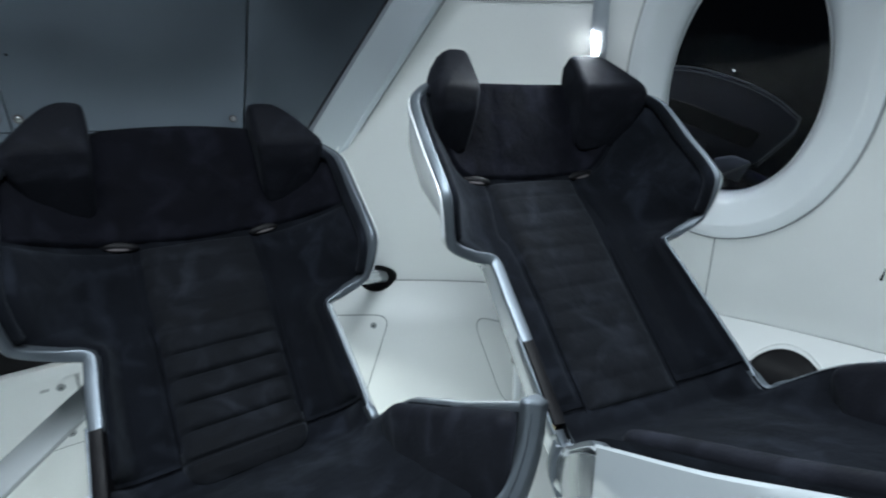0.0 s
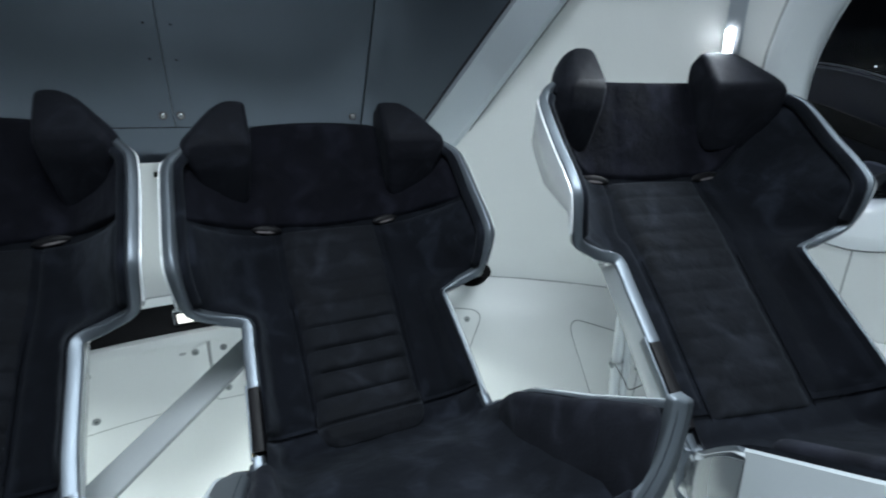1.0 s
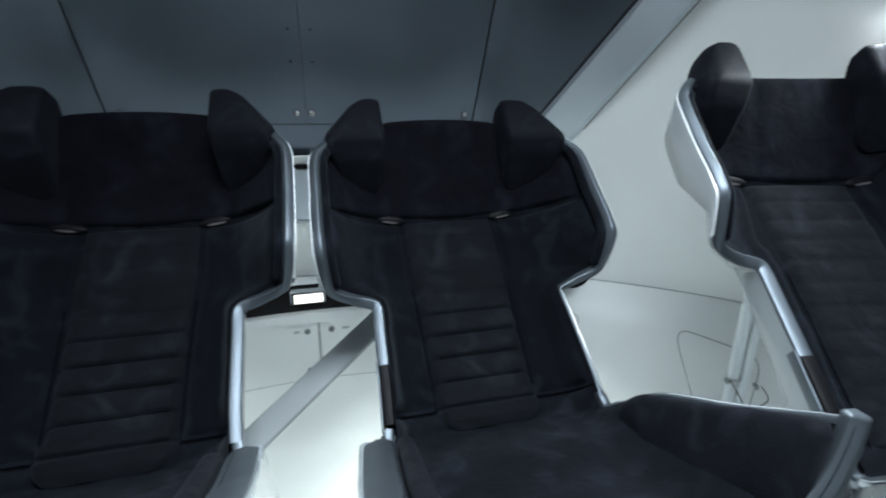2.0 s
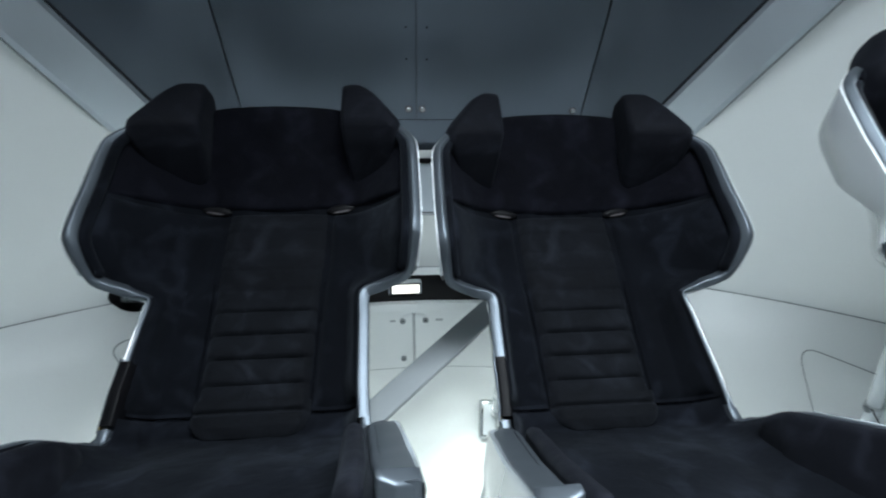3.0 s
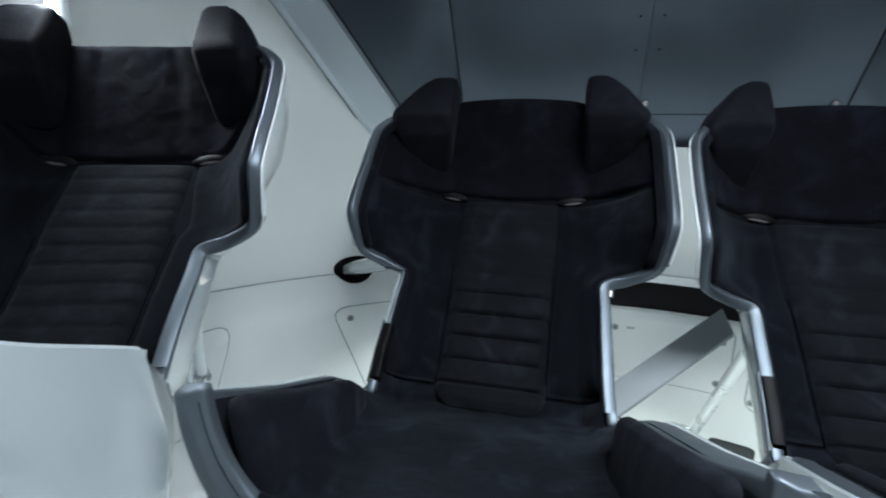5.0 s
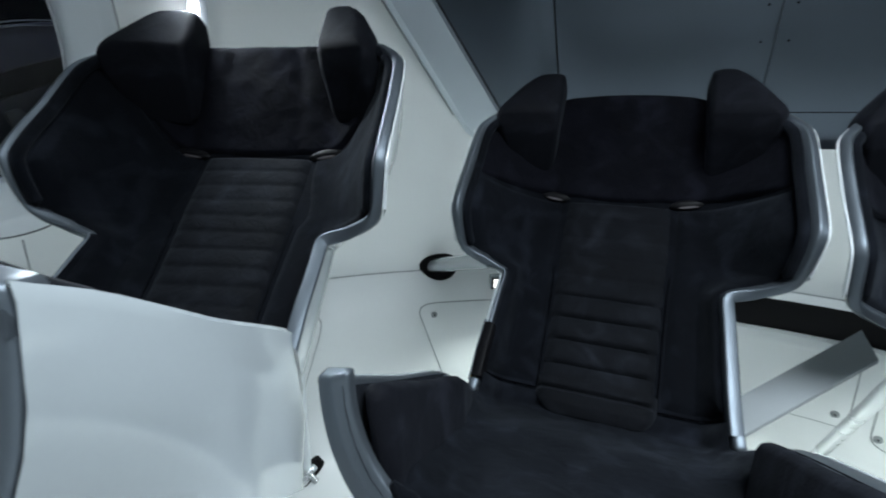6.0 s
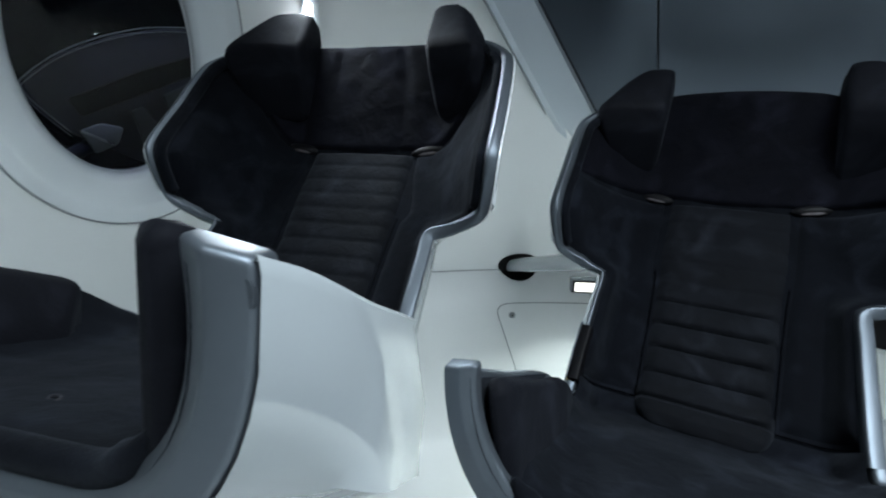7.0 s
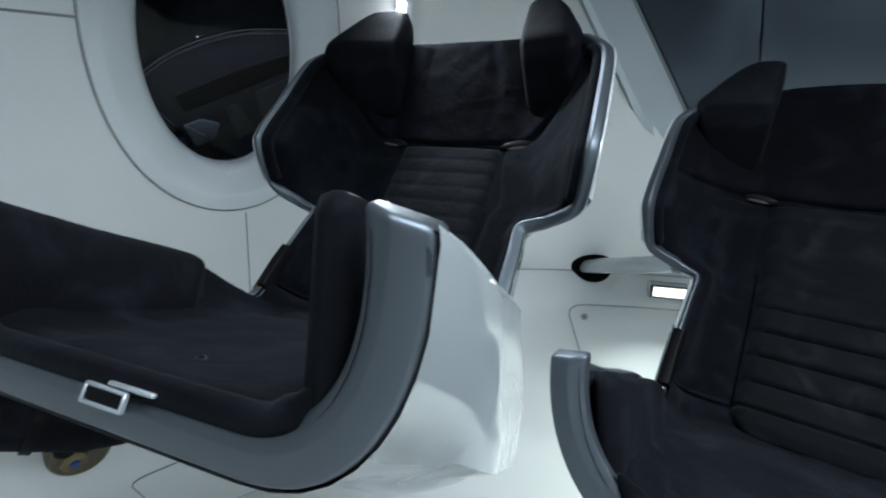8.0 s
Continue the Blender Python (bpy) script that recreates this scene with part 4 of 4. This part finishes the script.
# slot behind the middle seats, its shade drawn as a black strip, with its ledge
slot = thing("vent_slot", "long black slot with a white ledge behind the seats", "vent")
part("opening", grid([[on_wall(a, z, o) for a in np.linspace(-17, 17, 40)] for z, o in ((0.398, 0.006), (0.43, 0.010), (0.475, 0.012), (0.482, 0.0))]), BLACK, slot)
part("ledge", grid([[on_wall(a, z, o) for a in np.linspace(-17.5, 17.5, 40)] for z, o in ((0.352, 0.0), (0.356, 0.030), (0.372, 0.034), (0.392, 0.030), (0.396, 0.0))]), WALL, slot)

# low lamps
for phi, z, w in ((-22.5, 0.475, 2.6), (22.5, 0.475, 2.6), (-1.6, 0.455, 2.4), (-65, -0.1, 2.5)):
    p = on_wall(phi, z, 0.035)
    lamp = thing("low_lamp", "small white lamp box glowing low behind the seats", "lamp", "low lamps", at=p)
    r = pose(0, 0, 0, 0, 0, -phi)
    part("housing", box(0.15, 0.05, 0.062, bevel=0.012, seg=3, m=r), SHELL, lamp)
    part("bezel", box(0.138, 0.005, 0.054, bevel=0.002, seg=1, m=r @ Matrix.Translation((0, -0.025, 0))), RUBBER, lamp, "dark lamp bezel")
    part("lens", box(0.122, 0.010, 0.040, bevel=0.004, seg=2, m=r @ Matrix.Translation((0.003, -0.027, 0))), LOW_LAMP, lamp)

# grey bar across the gap between the middle seats
bar = thing("cross_bar", "flat grey painted bar running slantwise between the seats", "bar")
lo, up = [Vector((-0.72, 0.664, 0.383)), Vector((-0.08, 1.150, 0.687))], [Vector((-0.72, 0.767, 0.406)), Vector((-0.08, 1.252, 0.710))]
th = Vector((0.1, 0.3, -0.95)).normalized() * 0.014
part("plate", hull([*lo, *up, *[p + th for p in lo + up]], 0.003, 2), STRAP, bar)

# foot and strut under the right middle seat
foot = thing("floor_bracket", "white metal foot bracket with a silver strut", "bracket")
fm = pose(0.045, 1.80, -0.135, -32, 0, -9)
part("block", box(0.085, 0.07, 0.17, bevel=0.018, seg=4, m=fm), STEEL, foot)
part("face", box(0.056, 0.012, 0.13, bevel=0.005, seg=2, m=fm @ Matrix.Translation((0.004, -0.034, 0.0))), FRAME, foot, "white recessed face")
part("plate", box(0.105, 0.012, 0.19, bevel=0.005, seg=2, m=fm @ Matrix.Translation((0, 0.036, -0.012))), BLACK, foot)
part("strut", tube([(0.075, 1.775, -0.09), (0.041, 1.611, 0.1), (-0.06, 1.075, 0.72)], 0.017, 18), STEEL, foot, "bright silver strut")
part("collar", tube([(0.072, 1.765, -0.08), (0.066, 1.735, -0.045)], 0.024, 16), STEEL, foot)
part("arm", tube([(0.06, 1.745, -0.17), (0.20, 1.66, -0.15), (0.33, 1.60, -0.13)], 0.022, 16), SHELL, foot)
pocket = thing("wall_pocket", "dark rectangular pocket low in the white wall", "pocket")
lp = round_loop([(12.7, -0.09), (17.2, -0.09), (17.2, -0.148), (12.7, -0.148)], 0.22)
mid = sum(lp, Vector((0, 0))) / len(lp)
part("opening", grid([[on_wall(*(mid + (q - mid) * f), off) for q in lp] for f, off in ((1.06, 0.0), (1.03, 0.007), (1.0, 0.007), (0.96, 0.001), (0.5, 0.001), (0.03, 0.001))], close_u=True), POCKET, pocket)

# leaning struts of the outer seats, each in a slotted socket low in the wall
for s in (-1, 1):
    st = thing("leaning_strut", "pair of bright white tubes rising to the outer seat", "strut", "seat support struts")
    root, head = Vector((CX + s * 1.411, 1.17, -0.19)), Vector((CX + s * 1.273, 1.047, 0.85))
    lean, aside = (head - root).normalized(), Vector((s * 0.8, -0.6, 0))
    for d, r in ((0.002, 0.018), (0.036, 0.013)):
        part("tube", tube([root + aside * d, root.lerp(head, 0.5) + aside * d, head + aside * d], r, 18), FRAME, st)
    ring = root.lerp(head, 0.55)
    part("clamp", tube([ring - lean * 0.004 + aside * 0.004, ring + lean * 0.004 + aside * 0.004], 0.024, 20), STEEL, st, "thin steel clamp")
    for d in (-0.026, 0.056):
        q = ring + aside * d + Vector((-s * 0.01, -0.02, 0))
        part("pin", tube([q, q + Vector((-s * 0.008, -0.016, 0)), q + Vector((-s * 0.012, -0.022, 0))], [0.006, 0.009, 0.006], 10), STRAP, st, "small dark pin")
    a, b = ring + aside * 0.062 + Vector((0, -0.03, 0)), ring + aside * -0.026 + Vector((0, -0.03, 0))
    part("wire", tube(spline([a, a + aside * 0.018 + Vector((0, -0.01, -0.045)), (a + b) / 2 + Vector((0, -0.025, -0.085)), b.lerp(a, 0.25) + Vector((0, -0.02, -0.05)), b], 26), 0.0018, 6), BLACK, st, "thin dark wire loop")
    hg = thing("strut_socket", "black slotted socket with a polished steel pivot", "socket", "strut sockets")
    lp = []
    for i in range(32):
        t = 2 * math.pi * i / 32
        along_x = 0.072 * (1 if math.cos(t) > 0 else -1) * min(1.0, abs(math.cos(t)) * 1.25) ** 0.6
        lp.append((along_x, 0.030 * math.sin(t)))
    out = Vector((-s * 0.62, -0.50, 0.60)).normalized()
    fwd = Vector((-s * -0.25, -0.85, -0.40))
    fwd = (fwd - out * fwd.dot(out)).normalized()
    wide = out.cross(fwd)
    rows = [[root + out * h + fwd * (x * f) + wide * (y * f) for x, y in lp] for f, h in ((1.0, -0.03), (1.0, 0.010), (0.94, 0.014), (0.80, 0.014), (0.76, 0.004), (0.3, 0.002), (0.02, 0.002))]
    part("slot", grid(rows, close_u=True), BLACK, hg, "black oblong slot")
    part("pivot", box(0.075, 0.026, 0.030, bevel=0.008, seg=3, m=Matrix.Translation(root + out * 0.022) @ Matrix((fwd, wide, out)).transposed().to_4x4()), STEEL, hg, "polished steel pivot block")
    part("pin", tube([root + out * 0.03 - wide * 0.045, root + out * 0.03 + wide * 0.045], 0.012, 16), STEEL, hg)
    bolt_at = root + fwd * 0.06 - wide * 0.075 * s + out * -0.012
    part("bolt", tube([bolt_at, bolt_at + out * 0.012], 0.006, 10), STRAP, hg)

# fasteners of the dark panels
for x, z in ((-0.295 - CX, 1.226), (-0.245 - CX, 1.226), (-0.615 + 0.035, 1.222), (0.615 - 0.035, 1.222)):
    y = dark_plan(z)[0]
    bolt = thing("panel_bolt", "round bright bolt in the dark panel", "bolt", "panel bolts")
    part("washer", tube([(CX + x, y, z), (CX + x, y - 0.006, z)], 0.013, 18), GREY, bolt)
    part("head", tube([(CX + x, y - 0.005, z), (CX + x, y - 0.011, z - 0.001), (CX + x, y - 0.013, z - 0.001)], [0.009, 0.008, 0.005], 14), STEEL, bolt)
for x, z in ((-0.035, 1.39), (0.035, 1.39), (-0.035, 1.485), (0.035, 1.485)):
    y = dark_plan(z)[0]
    hole = thing("rivet_hole", "tiny dark rivet hole in the panel", "hole", "rivet holes")
    part("hole", tube([(CX + x, y + 0.001, z), (CX + x, y - 0.0015, z)], 0.0035, 10), BLACK, hole)
# centre post in the gap below the panels
post = thing("centre_post", "grey centre post with dark joints between the seats", "post")
part("upper", box(0.16, 0.02, 0.19, bevel=0.004, at=(CX, 1.80, 0.935)), BEAM, post)
part("joint", box(0.17, 0.03, 0.016, bevel=0.002, at=(CX, 1.795, 1.04)), BLACK, post)
part("lower_joint", box(0.15, 0.03, 0.008, bevel=0.002, at=(CX, 1.795, 0.835)), GROOVE, post)

# strip lamps beside the windows
for s in (-1, 1):
    p = on_wall(s * 53.9, 1.425, 0.022)
    lamp = thing("wall_lamp", "slim bright vertical strip lamp beside the window", "lamp", "strip lamps", at=p)
    r = pose(0, 0, 0, 29, 0, 0)
    r = pose(0, 0, 0, 0, 0, -s * 53.9) @ r
    part("bezel", box(0.040, 0.024, 0.22, bevel=0.006, m=r @ Matrix.Translation((0.008, 0.010, 0.06))), BEAM, lamp)
    part("lens", box(0.018, 0.010, 0.056, bevel=0.003, m=r @ Matrix.Translation((0, -0.008, -0.006))), LAMP, lamp)

# body of the added overhead lamp, out of view under the capsule top
cl = thing("unseen_top_body", "broad square lamp added unseen under the capsule top", "lamp", at=(CX + 0.28, 0.1, 2.36))
part("frame", box(1.0, 1.0, 0.03, bevel=0.008, at=(0, 0, 0)), BEAM, cl)
